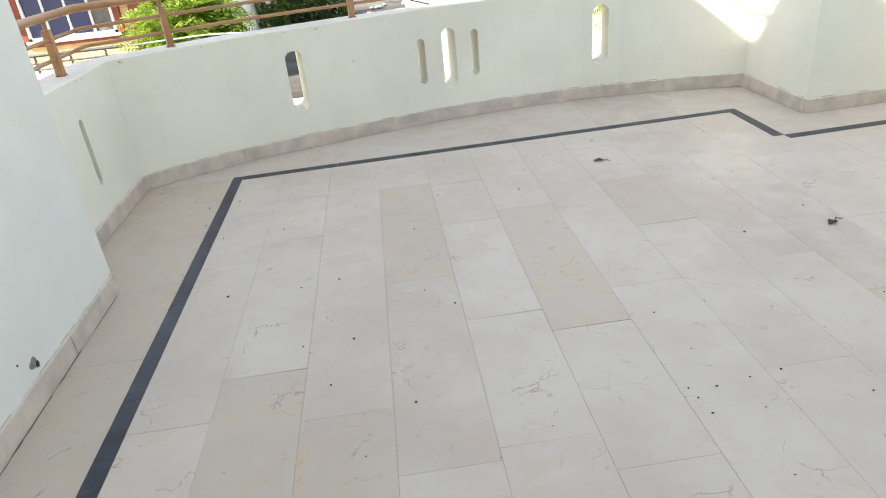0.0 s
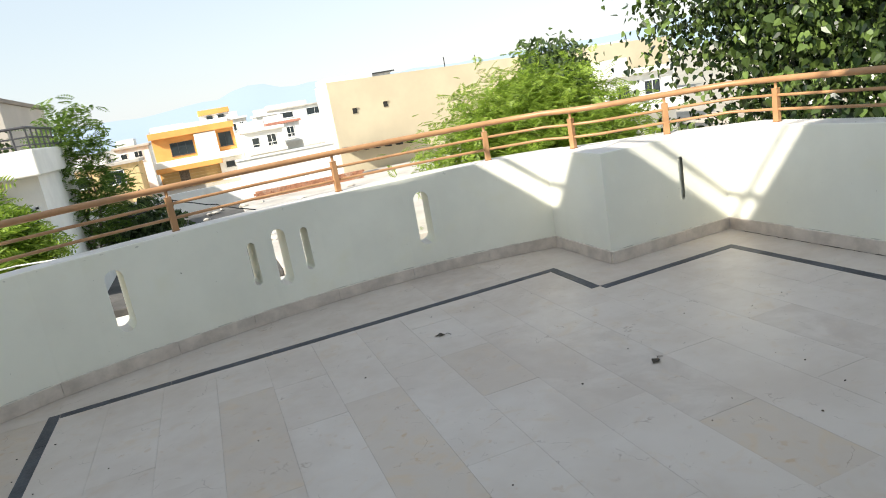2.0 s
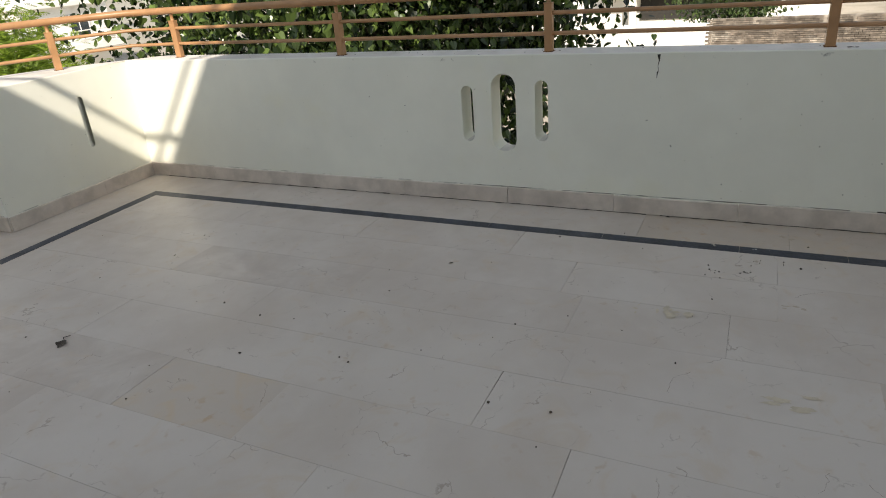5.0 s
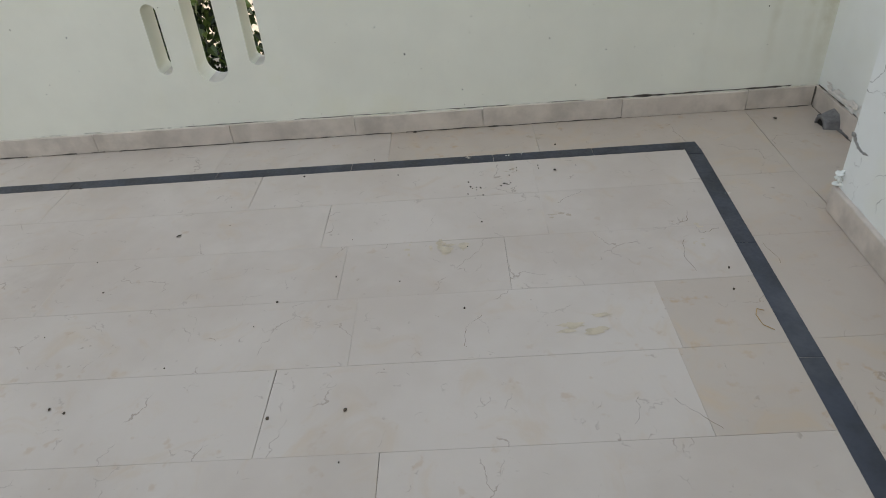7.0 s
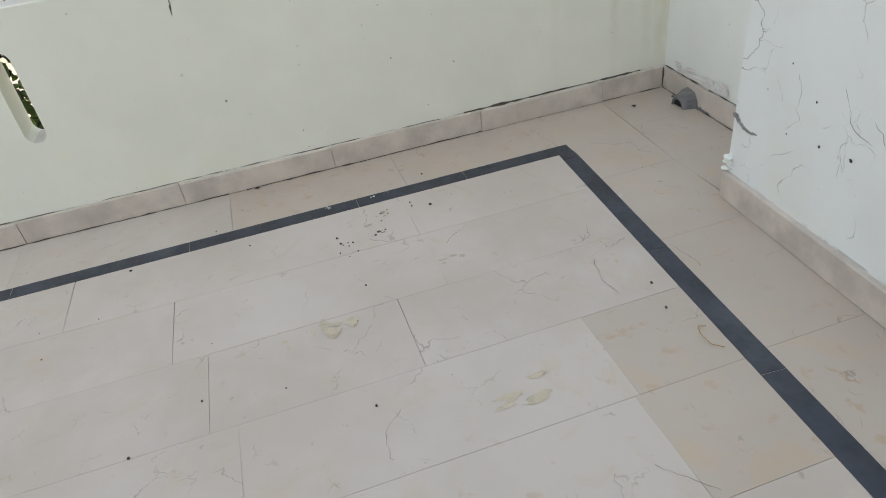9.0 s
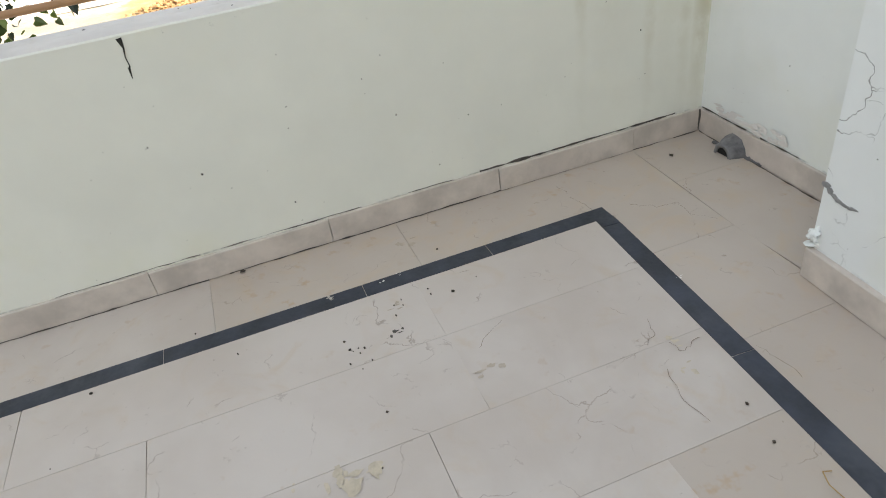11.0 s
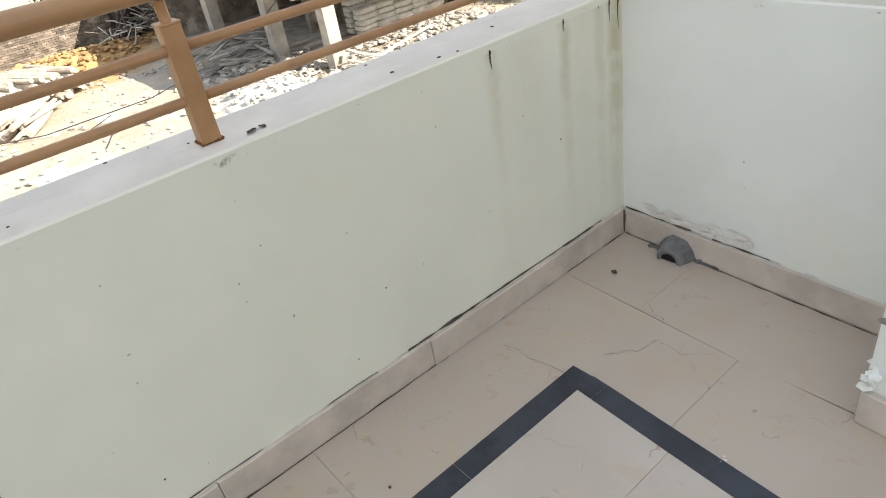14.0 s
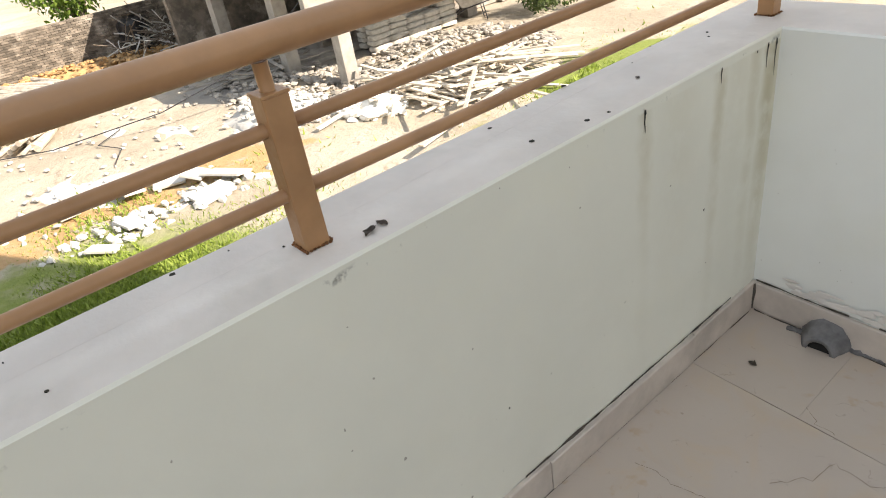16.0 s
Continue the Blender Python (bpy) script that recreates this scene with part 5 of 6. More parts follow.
def cylinder_pile(label, at, turn, rows, n, length, r, mat, seed, name="pole_stack", piece="pole"):
    q = random.Random(seed)
    t = thing(name, (*at, G + 0.02), turn, label, "poles")
    bm = tube(bmesh.new(), [(-length / 2, 0, 0), (0, 0, 0.015), (length / 2, 0, 0)], r, 8, taper=(1, 0.95, 0.85))
    first = None
    for k in range(rows):
        for i in range(n - k):
            if first is None:
                first = part(piece, bm, mat, t)
                o = first
            else:
                o = new(piece, first.data)
                o.parent = t
            s = q.uniform(0.7, 1.25)
            o.matrix_basis = pose(q.uniform(-0.35, 0.35), (i - (n - k) / 2) * r * 2.25 + q.uniform(-.03, .03), r + k * r * 1.75 + q.uniform(0, 0.03), q.uniform(0, 90), q.uniform(-3, 3), q.uniform(-9, 9)) @ Matrix.Diagonal((q.uniform(0.75, 1.1), s, s, 1))
    return t


cylinder_pile("stack of pale peeled poles on orange soil", (25.2, -1.4), 20, 6, 20, 2.4, 0.075, LOGS, 51)
cylinder_pile("second stack of pale poles lying crosswise", (23.3, -1.0), -35, 3, 12, 1.8, 0.07, LOGS, 52)


def planks(label, at, n, spread, seed, mat=TIMBER, lengths=(1.2, 2.6)):
    q = random.Random(seed)
    t = thing("plank_pile", (*at, G), 0, label, "planks")
    me = None
    for i in range(n):
        if me is None:
            o = part("plank", boxed((-0.5, -0.05, -0.018), (0.5, 0.05, 0.018), 0.004), mat, t)
            me = o.data
        else:
            o = new("plank", me)
            o.parent = t
        o.matrix_basis = pose(q.gauss(0, spread[0]), q.gauss(0, spread[1]), 0.06 + 0.55 * i / n * q.uniform(0.4, 1), q.uniform(-12, 12), q.uniform(-10, 10), q.choice((q.gauss(15, 25), q.gauss(100, 30)))) @ Matrix.Diagonal((q.uniform(*lengths), q.uniform(0.7, 1.4), 1, 1))
    return t


planks("untidy pile of bleached shuttering planks", (15.6, -9.2), 90, (0.8, 1.0), 61, TIMBER, (1.3, 2.9))
planks("grey battens strewn between the columns", (22.3, -6.9), 45, (1.1, 0.7), 62, CONCRETE)

bag = bmesh.new()
bmesh.ops.create_cube(bag, size=1)
bmesh.ops.subdivide_edges(bag, edges=bag.edges[:], cuts=3, use_grid_fill=True)
for v_ in bag.verts:
    x, y, z = v_.co * 2
    v_.co = Vector((x * (1 - 0.10 * y * y) * 0.33, y * (1 - 0.12 * x * x) * 0.20, z * (1 - 0.35 * max(abs(x), abs(y)) ** 4) * 0.085)) + Vector((0, 0, 0.012 * noise.noise(v_.co * 5)))
bag_ob = tagged(part("cement_bag", bag, SACK, smooth=True), "dusty pale cement bag in a stack under the building", "bag", "stacked cement bags")
q = random.Random(71)
spots = [(20.35 + c * 0.05 * 0 + q.uniform(-.03, .03), -10.2 - i * 0.62, G + 0.12 + 0.155 * k) for k in range(5) for i in range(5) for c in (0,) if not (k > 3 and i in (2, 3))]
spots += [(21.0, -10.3 - i * 0.62, G + 0.12 + 0.155 * k) for k in range(6) for i in range(5)]
for i, s in enumerate(spots):
    m = pose(*s, q.uniform(-3, 3), q.uniform(-3, 3), 90 + q.uniform(-7, 7))
    if i == 0:
        bag_ob.matrix_basis = m
    else:
        copy_thing(bag_ob, m)

# white brick stack
stack = thing("brick_stack", label="long stack of dusty pale bricks in the yard", category="bricks")
me = None
q = random.Random(81)
for row in range(6):
    for i in range(11):
        for j in range(5):
            if row > 4 and q.random() < 0.3:
                continue
            if me is None:
                o = part("brick", boxed((-0.11, -0.052, -0.034), (0.11, 0.052, 0.034), 0.004), PALE_BRICK, stack)
                me = o.data
            else:
                o = new("brick", me)
                o.parent = stack
            along_ = row % 2
            o.matrix_basis = pose(21.2 + i * 0.245 + q.uniform(-.012, .012), 2.1 + j * 0.27 + q.uniform(-.012, .012), G + 0.09 + row * 0.07, 0, 0, q.uniform(-4, 4) + 90 * along_)

wb = thing("wheelbarrow", (20.1, -13.5, G), 60, "grey galvanised wheelbarrow standing in the yard", "wheelbarrow")
tray = bmesh.new()
bmesh.ops.create_cube(tray, size=1)
for v_ in tray.verts:
    k = 1 if v_.co.z > 0 else 0.62
    v_.co = Vector((v_.co.x * 0.95 * k, v_.co.y * 0.68 * k, 0.62 + v_.co.z * 0.32))
top_f = max(tray.faces, key=lambda fc: fc.calc_center_median().z)
bmesh.ops.inset_region(tray, faces=[top_f], thickness=0.025)
for v_ in top_f.verts:
    v_.co.z -= 0.24
    v_.co.x *= 0.72
    v_.co.y *= 0.72
part("tray", tray, GALV, wb)
part("wheel", tube(bmesh.new(), [(0.62, -0.045, 0.19), (0.62, 0.045, 0.19)], 0.19, 18), BLACKPLASTIC, wb)
for s in (-1, 1):
    part("handle", tube(bmesh.new(), [(0.64, 0.08 * s, 0.19), (0.2, 0.2 * s, 0.42), (-0.85, 0.3 * s, 0.62)], 0.018, 8), STEEL, wb)
    part("leg", tube(bmesh.new(), [(-0.35, 0.24 * s, 0.5), (-0.45, 0.24 * s, 0.0)], 0.016, 8), STEEL, wb)
tank = thing("water_tank", (31.0, -6.6, G), 0, "black plastic water tank at the wall", "tank")
part("body", tube(bmesh.new(), [(0, 0, 0), (0, 0, 0.1), (0, 0, 0.95), (0, 0, 1.08), (0, 0, 1.15)], 0.55, 20, taper=(0.95, 1, 1, 0.85, 0.4)), BLACKPLASTIC, tank)
part("lid", tube(bmesh.new(), [(0, 0, 1.14), (0, 0, 1.22)], 0.22, 14), BLACKPLASTIC, tank)
tagged(part("plastic_bag", blob(bmesh.new(), (22.5, 0.95, G + 0.1), (0.22, 0.16, 0.14), random.Random(6), 2, 0.3), BLUEPLASTIC), "crumpled blue plastic bag on the sand", "bag")

twigs = thing("brushwood_heap", label="tangled heap of dry brushwood and pale wire", category="brushwood")
bm, bm2 = bmesh.new(), bmesh.new()
q = random.Random(91)
for i in range(150):
    a = Vector((29.8 + q.gauss(0, 0.8), -7.2 + q.gauss(0, 1.0), G + q.uniform(0, 0.5)))
    d = Vector((q.gauss(0, 1), q.gauss(0, 1), q.uniform(0, 1.0))).normalized() * q.uniform(0.6, 1.5)
    tube(bm if i % 3 else bm2, [a, a + d * 0.5 + Vector((0, 0, q.uniform(0, .25))), a + d], q.uniform(0.012, 0.03), 4)
tagged(part("brushwood", bm, BARK, twigs), kind="stuff")
tagged(part("wire", bm2, PALE, twigs), kind="stuff")

# cable that droops over the yard, and one on the ground
tagged(part("cable", tube(bmesh.new(), [(24.5, 3.0, G + 0.05), (21.5, -1.5, G + 0.05), (20.2, -3.8, G + 0.4), (19.2, -6.0, -2.2), (18.4, -7.8, -0.6)], 0.014, 5), STEEL), "black cable running over the sand to a column", "cable")
tagged(part("cable", tube(bmesh.new(), [(18.9, -2.2, G + 0.05), (19.8, -2.6, G + 0.05), (20.6, -2.3, G + 0.06), (21.3, -3.0, G + 0.05)], 0.012, 5), STEEL), "loose black wire lying on the sand", "cable")

tagged(part("cable", tube(bmesh.new(), [(-0.62, 5.0, 0.80), (-0.13, 5.3, 0.775), (0.37, 5.3, 0.742), (0.83, 5.3, 0.727), (1.3, 5.32, 0.70)], 0.006, 6), SUNWHITE), "white cable strung along the outside of the parapet", "cable")
tagged(part("cable", tube(bmesh.new(), [(0.70, 4.86, 0.99), (0.80, 4.895, 1.00), (0.964, 4.945, 1.05), (1.05, 4.97, 1.01), (1.125, 4.985, 0.985), (1.20, 5.00, 0.955), (1.27, 5.015, 0.94), (1.30, 5.02, 0.92), (1.40, 5.04, 0.88), (1.53, 5.08, 0.835)], 0.0045, 6), BLACKPLASTIC), "black wire wound round the railing post", "cable")

# grass at the foot of the house and along the yard
def grass(label, cx, cy, sx, sy, n, seed):
    r = np.random.default_rng(seed)
    px, py = r.normal(cx, sx, n), r.normal(cy, sy, n)
    keep = [(x, y) for x, y in zip(px, py) if x > 5.6 and noise.noise(Vector((x * 0.9, y * 0.9, 0))) > -0.25]
    v, f = [], []
    for x, y in keep:
        a, h, w = r.uniform(0, 6.28), r.uniform(0.03, 0.09), r.uniform(0.012, 0.03)
        z = G + noise.noise(Vector((x, y, G)) * 0.35) * 0.10 if x > 7 else G
        dx, dy = math.cos(a) * w, math.sin(a) * w
        lx, ly = r.normal(0, 0.05), r.normal(0, 0.05)
        b = len(v)
        v += [(x - dx, y - dy, z - 0.03), (x + dx, y + dy, z - 0.03), (x + lx, y + ly, z + h)]
        f.append((b, b + 1, b + 2))
    return tagged(from_lists("grass", v, f, GRASS), label, "grass", kind="stuff")


grass("rough green grass along the foot of the building", 12.6, 0.6, 1.3, 2.3, 26000, 1)
grass("rough green grass beside the planks", 12.6, -11.6, 1.0, 1.8, 5000, 2)
grass("sparse weeds among the white boards", 16.2, -1.6, 0.8, 1.6, 1200, 3)
grass("tall weeds beside the brick stack", 24.6, 1.9, 0.5, 0.5, 900, 4)


# ---- small things on the terrace ----
house_s = bpy.data.objects["wall_house_south"]
house_w = bpy.data.objects["wall_house_west"]
wall_e = bpy.data.objects["wall_east"]


def south_face(x):
    return -1.105 + 0.0692 * (4.11 - x)


def ribbon(pts, widths, off):
    """A jagged thin strip; pts are places on a wall, off the way out of the wall."""
    bm = bmesh.new()
    rows = []
    for i, p in enumerate(pts):
        p = Vector(p)
        d = (Vector(pts[min(i + 1, len(pts) - 1)]) - Vector(pts[max(i - 1, 0)])).normalized()
        s = d.cross(Vector(off)).normalized() * widths[i]
        o = Vector(off) * 0.0012
        rows.append((bm.verts.new(p + s + o), bm.verts.new(p - s + o)))
    for a, b in zip(rows, rows[1:]):
        bm.faces.new((a[0], a[1], b[1], b[0]))
    return bm


q = random.Random(101)
for x, z, ln, a0, wide in ((3.87, 0.50, 0.10, -95, 0.0016), (3.86, 0.41, 0.06, -60, 0.0014), (3.84, 0.38, 0.07, -130, 0.0012), (3.71, 0.52, 0.20, -48, 0.0022), (3.66, 0.40, 0.12, -110, 0.0014), (3.69, 0.36, 0.09, -70, 0.0012),
                           (4.05, 0.54, 0.12, 35, 0.0012), (3.95, 0.46, 0.10, -20, 0.001), (3.60, 0.47, 0.16, -40, 0.0018), (3.55, 0.62, 0.14, -100, 0.0014), (3.45, 0.50, 0.18, -60, 0.0015), (3.40, 0.35, 0.12, -30, 0.0012)):
    n = 9
    pts, wd = [], []
    a = radians(a0)
    px, pz = x, z
    for i in range(n):
        pts.append((px, south_face(px), pz))
        wd.append(wide * 0.4 * (0.25 + q.random()) * (0.3 if i in (0, n - 1) else 1))
        a += q.gauss(0, 0.38)
        a = a * 0.8 + radians(a0) * 0.2
        px -= math.cos(a) * ln / n
        pz += math.sin(a) * ln / n
    part("crack", ribbon(pts, wd, (0, 1, 0)), HAIR_CRACK if wide < 0.0016 else CEMENT, house_s)


def flake(at, size, seed, mat, parent, off, name="chip"):
    """A shallow broken patch with an uneven edge."""
    r = random.Random(seed)
    bm = bmesh.new()
    o = Vector(off)
    u = Vector((0, 0, 1)).cross(o).normalized()
    rim = []
    for i in range(11):
        t = 2 * math.pi * i / 11
        k = r.uniform(0.55, 1.15)
        rim.append(bm.verts.new(Vector(at) + u * math.cos(t) * size[0] * k + Vector((0, 0, 1)) * math.sin(t) * size[1] * k + o * 0.0015))
    c = bm.verts.new(Vector(at) + o * 0.0025)
    for i in range(11):
        bm.faces.new((c, rim[i], rim[(i + 1) % 11]))
    return part(name, bm, mat, parent)


for i, (x, z, w, h) in enumerate(((3.79, 0.45, 0.006, 0.008), (3.75, 0.34, 0.008, 0.009), (3.64, 0.35, 0.010, 0.010), (3.875, 0.325, 0.005, 0.005), (3.98, 0.42, 0.004, 0.004), (3.90, 0.52, 0.004, 0.006), (3.5, 0.42, 0.008, 0.006))):
    flake((x, south_face(x), z), (w * 0.6, h * 0.6), 110 + i, SOOT, house_s, (0, 1, 0))
# the open crack at the corner and the crumbled foot below it
bm = bmesh.new()
for i in range(7):
    k = i / 6
    blob(bm, (4.105 - 0.10 * k, south_face(4.1) + 0.001 + 0.004 * k, 0.292 - 0.03 * math.sin(k * 2.2)), (0.014, 0.004, 0.010 * (1 - 0.6 * k)), q, 1, 0.3)
part("open_crack", bm, CEMENT, house_s, "broken grey plaster at the corner")
bm = bmesh.new()
for i in range(16):
    blob(bm, (4.10 + q.uniform(-0.01, 0.012), -1.10 + q.uniform(-0.03, 0.015), 0.10 + q.uniform(-0.005, 0.06)), (q.uniform(0.008, 0.02), q.uniform(0.008, 0.018), q.uniform(0.006, 0.014)), q, 1, 0.3)
part("crumbled_edge", bm, WHITE, house_s, "crumbled plaster edge over the skirting")
flake((-0.24, 2.04, 0.15), (0.025, 0.022), 151, CEMENT, house_w, (1, 0, 0))
flake((-0.24, 2.06, 0.135), (0.012, 0.02), 152, SOOT, house_w, (1, 0, 0))
flake((-0.24, 1.96, 0.2), (0.006, 0.005), 153, SOOT, house_w, (1, 0, 0))
# damp foot of the south return
bm = bmesh.new()
for i in range(40):
    x = q.uniform(4.55, 4.92)
    blob(bm, (x, -1.462 + (5.03 - x) * 0.054, 0.11 + abs(q.gauss(0, 0.025))), (q.uniform(0.01, 0.03), 0.0015, q.uniform(0.004, 0.012)), q, 1, 0.3)
part("blistered_paint", bm, COPING, bpy.data.objects["wall_south"], "blistered paint above the skirting")
# black drips and specks on the east parapet
part("drip", ribbon([(5.03, 0.50, 0.818), (5.03, 0.497, 0.79), (5.03, 0.502, 0.765), (5.03, 0.499, 0.74), (5.03, 0.503, 0.735), (5.03, 0.505, 0.705)], (0.008, 0.0025, 0.0015, 0.0015, 0.0035, 0.0008), (-1, 0, 0)), SOOT, wall_e, "black drip mark")
for y, z, s in ((0.42, 0.373, 0.004), (-1.17, 0.47, 0.0035), (0.17, 0.19, 0.003), (0.54, 0.5, 0.003), (-0.48, 0.33, 0.0025), (1.9, 0.55, 0.003), (2.3, 0.35, 0.0025), (-0.93, 0.80, 0.004), (-1.21, 0.80, 0.003), (-1.41, 0.80, 0.0045), (-1.45, 0.795, 0.005), (-1.36, 0.80, 0.003)):
    flake((5.03, y, z), (s, s * 1.3), int(y * 100) + 300, SOOT, wall_e, (-1, 0, 0), "speck")
for y0, ln in ((-0.93, 0.05), (-1.41, 0.06), (-1.45, 0.09), (-1.21, 0.035)):
    part("drip", ribbon([(5.03, y0, 0.808), (5.03, y0 + 0.002, 0.808 - ln * 0.5), (5.03, y0 - 0.001, 0.808 - ln)], (0.003, 0.002, 0.0006), (-1, 0, 0)), SOOT, wall_e)
# hairline cracks in the slabs
FINE = plain("fine_marble_crack", (0.20, 0.15, 0.115), 0.9, 0.3, 30)
for line in (((4.928, -0.766), (4.847, -0.764), (4.78, -0.775), (4.702, -0.787)), ((4.679, -0.91), (4.623, -0.973), (4.604, -1.048), (4.528, -1.039), (4.444, -1.10)),
             ((4.725, -1.177), (4.685, -1.139), (4.623, -1.132)), ((4.156, -0.612), (4.095, -0.594), (4.066, -0.536)), ((4.345, -0.266), (4.297, -0.183), (4.26, -0.161)),
             ((4.038, -0.686), (4.006, -0.62), (4.065, -0.603)), ((3.975, -0.545), (3.871, -0.52), (3.773, -0.532)), ((3.262, -0.31), (3.208, -0.36), (3.156, -0.408)),
             ((3.285, -0.217), (3.225, -0.206), (3.186, -0.191)), ((3.496, 0.219), (3.587, 0.212), (3.65, 0.145)), ((3.942, -0.787), (3.879, -0.80), (3.793, -0.81))):
    pts, wd = [], []
    for (xa, ya), (xb, yb) in zip(line, line[1:]):
        for k in range(5):
            pts.append((xa + (xb - xa) * k / 5 + q.gauss(0, 0.003), ya + (yb - ya) * k / 5 + q.gauss(0, 0.003), 0.0004))
            wd.append(q.uniform(0.0002, 0.0009))
    part("crack", ribbon(pts, wd, (0, 0, 1)), FINE, floor)
# grime in the joints of the skirting
def grime_line(a, b, off, parent, wide, gap=0.0):
    """A broken dark line of dirt along a joint."""
    a, b = Vector(a), Vector(b)
    n = max(3, int((b - a).length / 0.035))
    pts, wd = [], []
    for i in range(n + 1):
        if pts and q.random() < gap:
            if len(pts) > 2:
                part("grime_line", ribbon(pts, wd, off), GRIME, parent)
            pts, wd = [], []
            continue
        p = a.lerp(b, i / n)
        pts.append((p.x, p.y, p.z + q.gauss(0, 0.0008)))
        wd.append(wide * q.uniform(0.15, 1.3) * (1.6 if q.random() < 0.12 else 1))
    if len(pts) > 2:
        part("grime_line", ribbon(pts, wd, off), GRIME, parent)


grime_line((5.0185, 3.95, 0.003), (5.0185, -1.44, 0.003), (-1, 0, 0), wall_e, 0.0022, 0.04)
grime_line((5.03, 1.5, SKIRT_H + 0.005), (5.03, -0.5, SKIRT_H + 0.005), (-1, 0, 0), wall_e, 0.0014, 0.12)
grime_line((5.03, -0.5, SKIRT_H + 0.005), (5.03, -1.45, SKIRT_H + 0.006), (-1, 0, 0), wall_e, 0.0046, 0.03)
grime_line((5.02, -1.4685, SKIRT_H + 0.004), (4.5, -1.4405, SKIRT_H + 0.004), (0, 1, 0), bpy.data.objects["wall_south"], 0.003, 0.08)
grime_line((5.018, -1.455, 0.004), (5.018, -1.455, 0.094), (-0.7, 0.7, 0), bpy.data.objects["wall_south"], 0.004)
grime_line((5.01, -1.455, 0.003), (4.12, -1.405, 0.003), (0, 1, 0), bpy.data.objects["wall_south"], 0.002, 0.08)
grime_line((4.10, south_face(4.1) + 0.0125, 0.003), (3.2, south_face(3.2) + 0.0125, 0.003), (0, 1, 0), house_s, 0.0024, 0.05)
grime_line((-0.2275, 0.9, 0.003), (-0.2275, 2.75, 0.003), (1, 0, 0), house_w, 0.0018, 0.15)
# north wall specks
flake((0.93, 4.783, 0.55), (0.005, 0.005), 160, SOOT, bpy.data.objects["wall_north"], (0.28, -0.96, 0), "speck")

# drain spout in the south return
spout = thing("drain_spout", (4.80, -1.452, 0), 3, "grey cement drain spout with a dark hole at the skirting", "drain")
bm = bmesh.new()
rows = []
for j in range(5):
    y = 0.006 + 0.018 * j
    rr, ri = 0.078 - 0.007 * j, 0.040
    o_, i_ = [], []
    for i in range(13):
        a = math.pi * i / 12
        w = 1 + 0.13 * noise.noise(Vector((i * 0.7, j * 0.9, 3)))
        o_.append(bm.verts.new((math.cos(a) * rr * w * 1.15, y, max(0.0, math.sin(a) * rr * w * 1.25))))
        i_.append(bm.verts.new((math.cos(a) * ri, y, max(0.0, math.sin(a) * ri * 1.15))))
    rows.append((o_, i_))
for (oa, ia), (ob_, ib) in zip(rows, rows[1:]):
    for i in range(12):
        bm.faces.new((oa[i], oa[i + 1], ob_[i + 1], ob_[i]))
        bm.faces.new((ia[i + 1], ia[i], ib[i], ib[i + 1]))
for i in range(12):
    bm.faces.new((rows[-1][0][i], rows[-1][0][i + 1], rows[-1][1][i + 1], rows[-1][1][i]))
part("collar", bm, DARK_CEMENT, spout, smooth=True)
# black face across the mouth; the pipe's inner shade is its colour
bm = bmesh.new()
fan = [bm.verts.new((math.cos(math.pi * i / 12) * 0.042, 0.068, math.sin(math.pi * i / 12) * 0.048)) for i in range(13)]
bm.faces.new(fan)
part("hole", bm, DARK, spout)
for k, (xa, xb, seed) in enumerate(((-0.25, -0.07, 1), (0.06, 0.13, 2))):
    sm = bmesh.new()
    r_ = random.Random(seed)
    for i in range(14):
        u = xa + (xb - xa) * i / 13
        blob(sm, (u, 0.012 + r_.uniform(0, 0.008), 0.006), (0.014, 0.010, r_.uniform(0.006, 0.014)), r_, 1, 0.3)
    part("smear", sm, DARK_CEMENT, spout, "smeared grey cement")
spout.scale = (0.74, 0.85, 0.70)


# litter
def dead_leaf(at, size, turn, label, stalk=True, seed=1):
    r = random.Random(seed)
    t = thing("dead_leaf", at, turn, label, "leaf", "dead leaves on the floor")
    bm = bmesh.new()
    n = 7
    rows = []
    for i in range(n):
        k = i / (n - 1)
        w = math.sin(math.pi * min(0.97, max(0.06, k))) * 0.33 * size * r.uniform(0.7, 1.2)
        y = (k - 0.5) * size
        z = 0.002 + abs(math.sin(k * 5 + seed)) * 0.05 * size
        rows.append([bm.verts.new((-w, y + r.uniform(-.05, .05) * size, z + w * r.uniform(0.1, 0.6))), bm.verts.new((0, y, z)), bm.verts.new((w, y + r.uniform(-.05, .05) * size, z + w * r.uniform(0.1, 0.6)))])
    for a, b in zip(rows, rows[1:]):
        bm.faces.new((a[0], a[1], b[1], b[0]))
        bm.faces.new((a[1], a[2], b[2], b[1]))
    part("blade", bm, LITTER, t)
    if stalk:
        part("stalk", tube(bmesh.new(), [(0, -size * 0.5, 0.004), (0.01, -size * 0.8, 0.008), (-0.01, -size * 1.15, 0.003)], 0.0018, 5), LITTER, t)


dead_leaf((2.344, 3.667, 0), 0.062, 70, "curled black-brown dead leaf on the marble", True, 2)
dead_leaf((3.062, 2.517, 0), 0.058, 120, "crumpled dead leaf with a long stalk on the marble", True, 5)
dead_leaf((5.066, -0.285, TOP), 0.032, 30, "small brown dead leaf on the coping beside a post", False, 7)
dead_leaf((5.072, -0.312, TOP), 0.026, 100, "small brown dead leaf on the coping", False, 8)
dead_leaf((5.23, -0.92, TOP), 0.02, 10, "tiny dead leaf on the coping", False, 9)
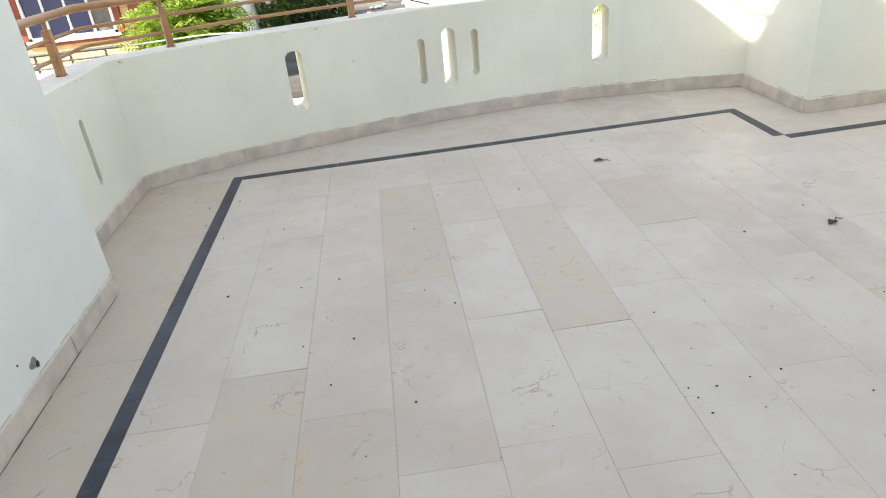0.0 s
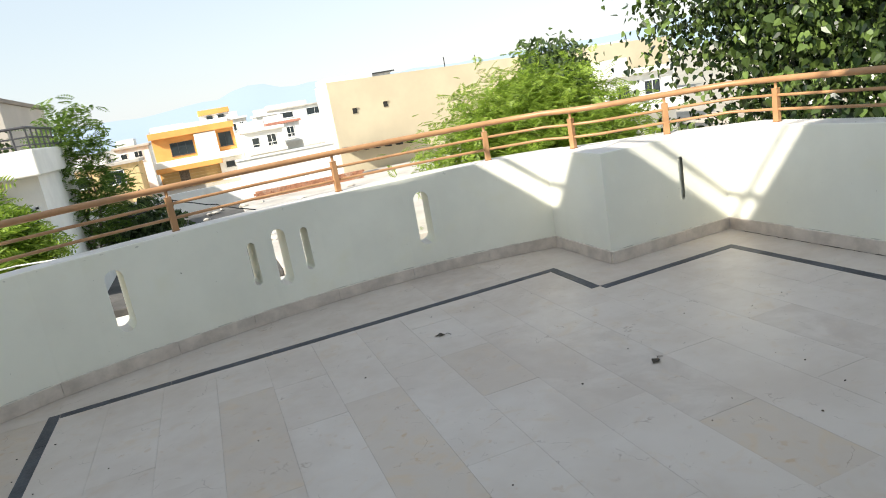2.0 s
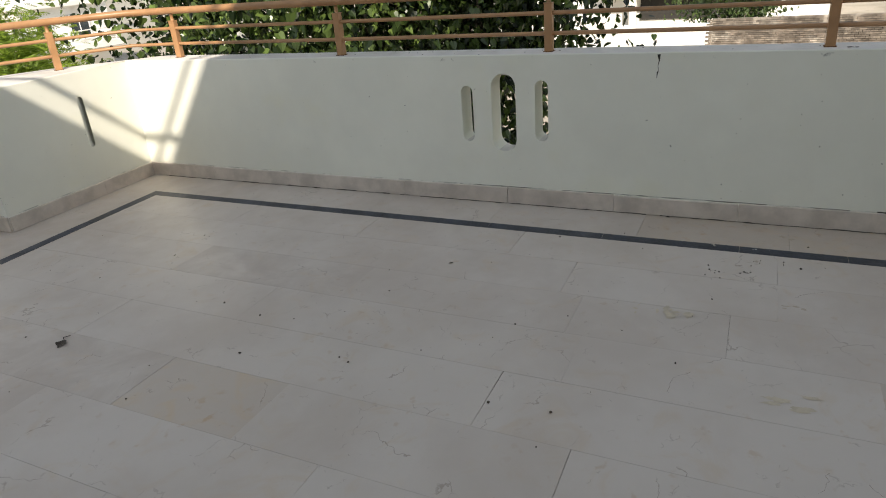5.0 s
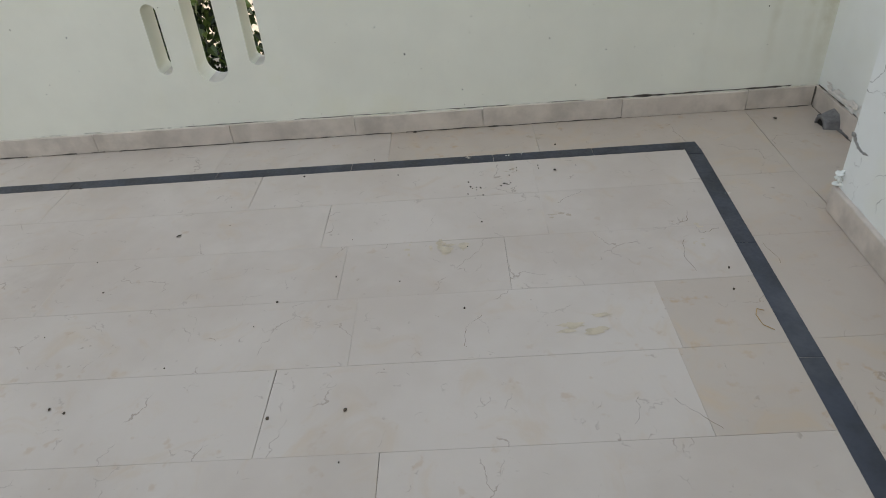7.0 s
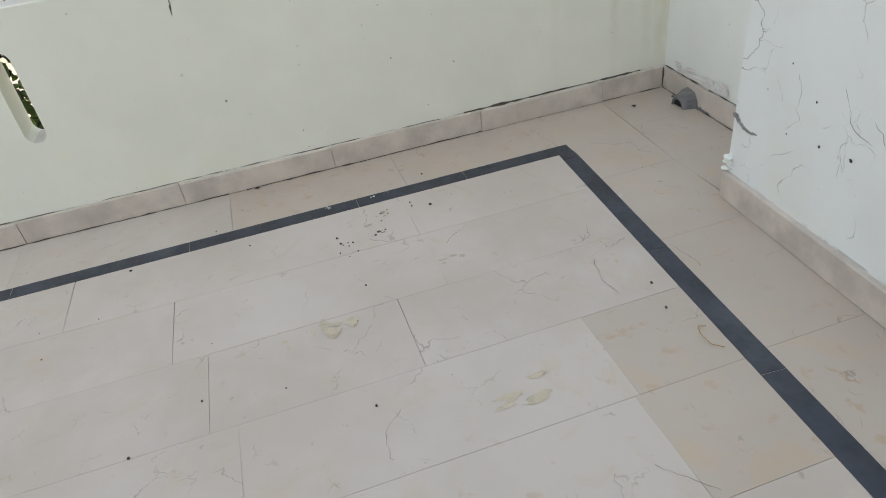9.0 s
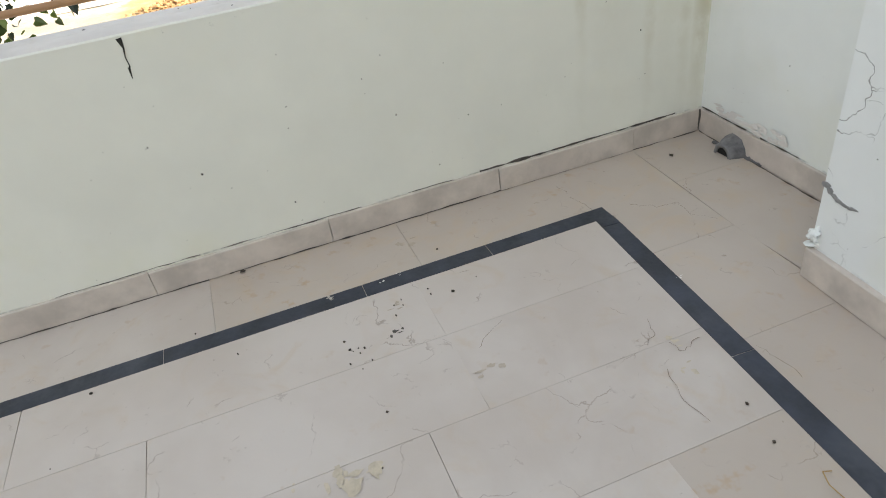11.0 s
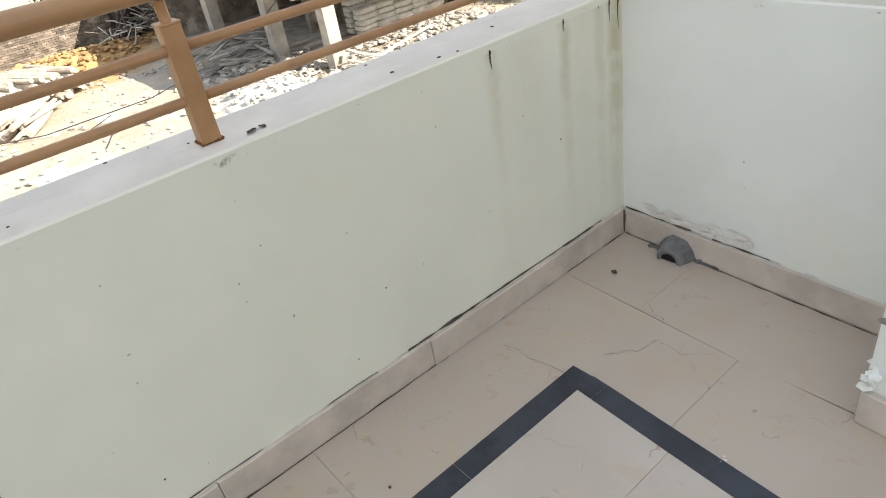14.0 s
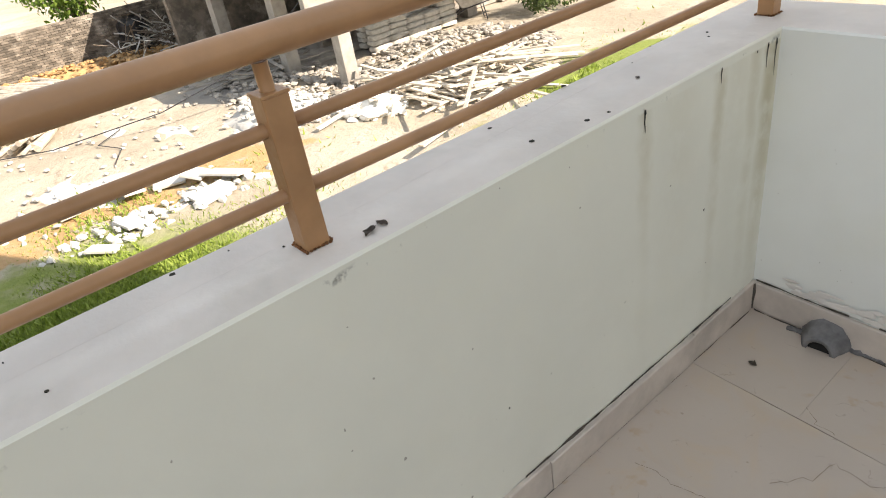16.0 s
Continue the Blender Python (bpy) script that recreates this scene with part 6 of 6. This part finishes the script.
dead_leaf((5.12, -1.03, TOP), 0.016, 60, "tiny dead leaf on the coping", False, 10)
dead_leaf((4.197, 1.281, 0), 0.022, 40, "tiny black leaf scrap on the marble", False, 11)
dead_leaf((4.898, -1.238, 0), 0.026, 80, "tiny black leaf scrap near the drain", False, 12)
dead_leaf((5.005, 0.406, 0), 0.024, 20, "tiny black leaf scrap at the skirting", False, 13)
dead_leaf((0.31, 2.60, 0), 0.022, 0, "tiny dark leaf scrap on the marble", False, 14)
tagged(part("straw", tube(bmesh.new(), [(3.50, -0.655, 0.003), (3.52, -0.63, 0.006), (3.56, -0.625, 0.010), (3.59, -0.64, 0.006), (3.585, -0.66, 0.003)], 0.0012, 5), STRAW), "curled yellow straw on the marble", "straw")


def smear(label, at, size, mat, seed, blots=14, low=0.0007):
    """A dried stain: overlapping thin blots."""
    r = random.Random(seed)
    v, f = [], []
    for k in range(blots):
        cx, cy = at[0] + r.gauss(0, size[0] * 0.45), at[1] + r.gauss(0, size[1] * 0.45)
        rx, ry = size[0] * r.uniform(0.08, 0.42), size[1] * r.uniform(0.08, 0.42)
        z = low + k * 0.00012
        b = len(v)
        v.append((cx, cy, z))
        for i in range(12):
            a = 2 * math.pi * i / 12
            w = r.uniform(0.6, 1.25)
            v.append((cx + math.cos(a) * rx * w, cy + math.sin(a) * ry * w, z))
        f += [(b, b + 1 + i, b + 1 + (i + 1) % 12) for i in range(12)]
    return tagged(from_lists("stain", v, f, mat), label, "stain")


smear("dried yellow stain on the marble floor", (4.007, 0.245), (0.06, 0.07), STAIN, 1)
smear("dried yellow stain on the marble floor", (4.03, 0.40), (0.03, 0.03), STAIN, 2, 4)
smear("pale brown stain on the marble floor", (3.57, -0.12), (0.04, 0.08), STAIN, 3, 6)
smear("pale brown stain on the marble floor", (4.17, -0.14), (0.03, 0.07), DAMP, 4, 4)
smear("grey damp ring on the margin slab", (1.40, 4.78), (0.06, 0.03), DAMP, 5, 6)
smear("grey damp ring in the corner of the margin", (-0.35, 4.10), (0.055, 0.035), DAMP, 6, 6)
smear("brown stain beside the dark band", (-0.01, 2.15), (0.03, 0.03), STAIN, 7, 4)
smear("brown spot on the margin slab", (4.94, -0.48), (0.018, 0.022), DAMP, 8, 3)
smear("brown spot on the margin slab", (4.87, -0.65), (0.016, 0.018), DAMP, 9, 3)

smear("white paint splash on the dark band", (4.70, 0.16), (0.014, 0.02), DUSTY, 21, 7, 0.0024)
smear("white paint spot on the dark band", (4.70, -0.01), (0.008, 0.014), SUNWHITE, 22, 4, 0.0024)
smear("white paint spot on the dark band", (4.71, -0.07), (0.008, 0.009), SUNWHITE, 23, 5, 0.0024)
smear("white paint spot on the dark band", (4.27, -0.80), (0.01, 0.01), SUNWHITE, 24, 4, 0.0024)
smear("dark dirt scuff on the marble floor", (4.45, 0.02), (0.02, 0.03), GRIME, 25, 5)
smear("brown stain near the dark band", (4.05, -0.62), (0.03, 0.03), STAIN, 26, 4)

smear("brown spot on the margin slab", (4.87, -0.13), (0.03, 0.04), DAMP, 31, 5)
smear("brown spots on the marble floor", (4.56, -0.02), (0.02, 0.03), DAMP, 32, 4)
smear("yellowish stain on the marble floor", (3.955, -0.59), (0.03, 0.04), STAIN, 33, 4)

crumbs = []
for cx, cy, s, n in ((4.42, 0.09, 0.05, 9), (4.55, -0.03, 0.03, 5), (4.23, 2.78, 0.06, 4), (2.08, 1.55, 0.09, 6), (1.6, 2.5, 0.7, 14), (3.4, 1.2, 0.6, 22), (3.3, 0.2, 0.7, 24), (4.2, -0.3, 0.4, 12), (4.7, -1.2, 0.2, 12), (0.9, 2.2, 0.4, 8), (2.6, 3.2, 0.5, 8), (0.0, 3.6, 0.25, 8)):
    crumbs += [(cx + q.gauss(0, s), cy + q.gauss(0, s * 1.3)) for _ in range(n)]
bm = bmesh.new()
for x, y in crumbs:
    if -0.2 < x < 4.98 and -0.75 < y < 4.1:
        r_ = q.uniform(0.0022, 0.006)
        blob(bm, (x, y, r_ * 0.5), (r_, r_ * q.uniform(0.5, 1), r_ * 0.6), q, 1, 0.3)
tagged(part("crumbs", bm, LITTER), "dark crumbs and specks scattered on the marble", "litter", kind="stuff")
bm = bmesh.new()
for i in range(45):
    y = q.uniform(-1.4, 3.9)
    r_ = q.uniform(0.0015, 0.0055)
    blob(bm, (5.05 + q.random() * 0.19, y, TOP + 0.0005), (r_, r_ * q.uniform(0.4, 1.4), 0.0015), q, 1, 0.35)
tagged(part("grime", bm, SOOT), "dark grime specks on the coping", "litter", kind="stuff")
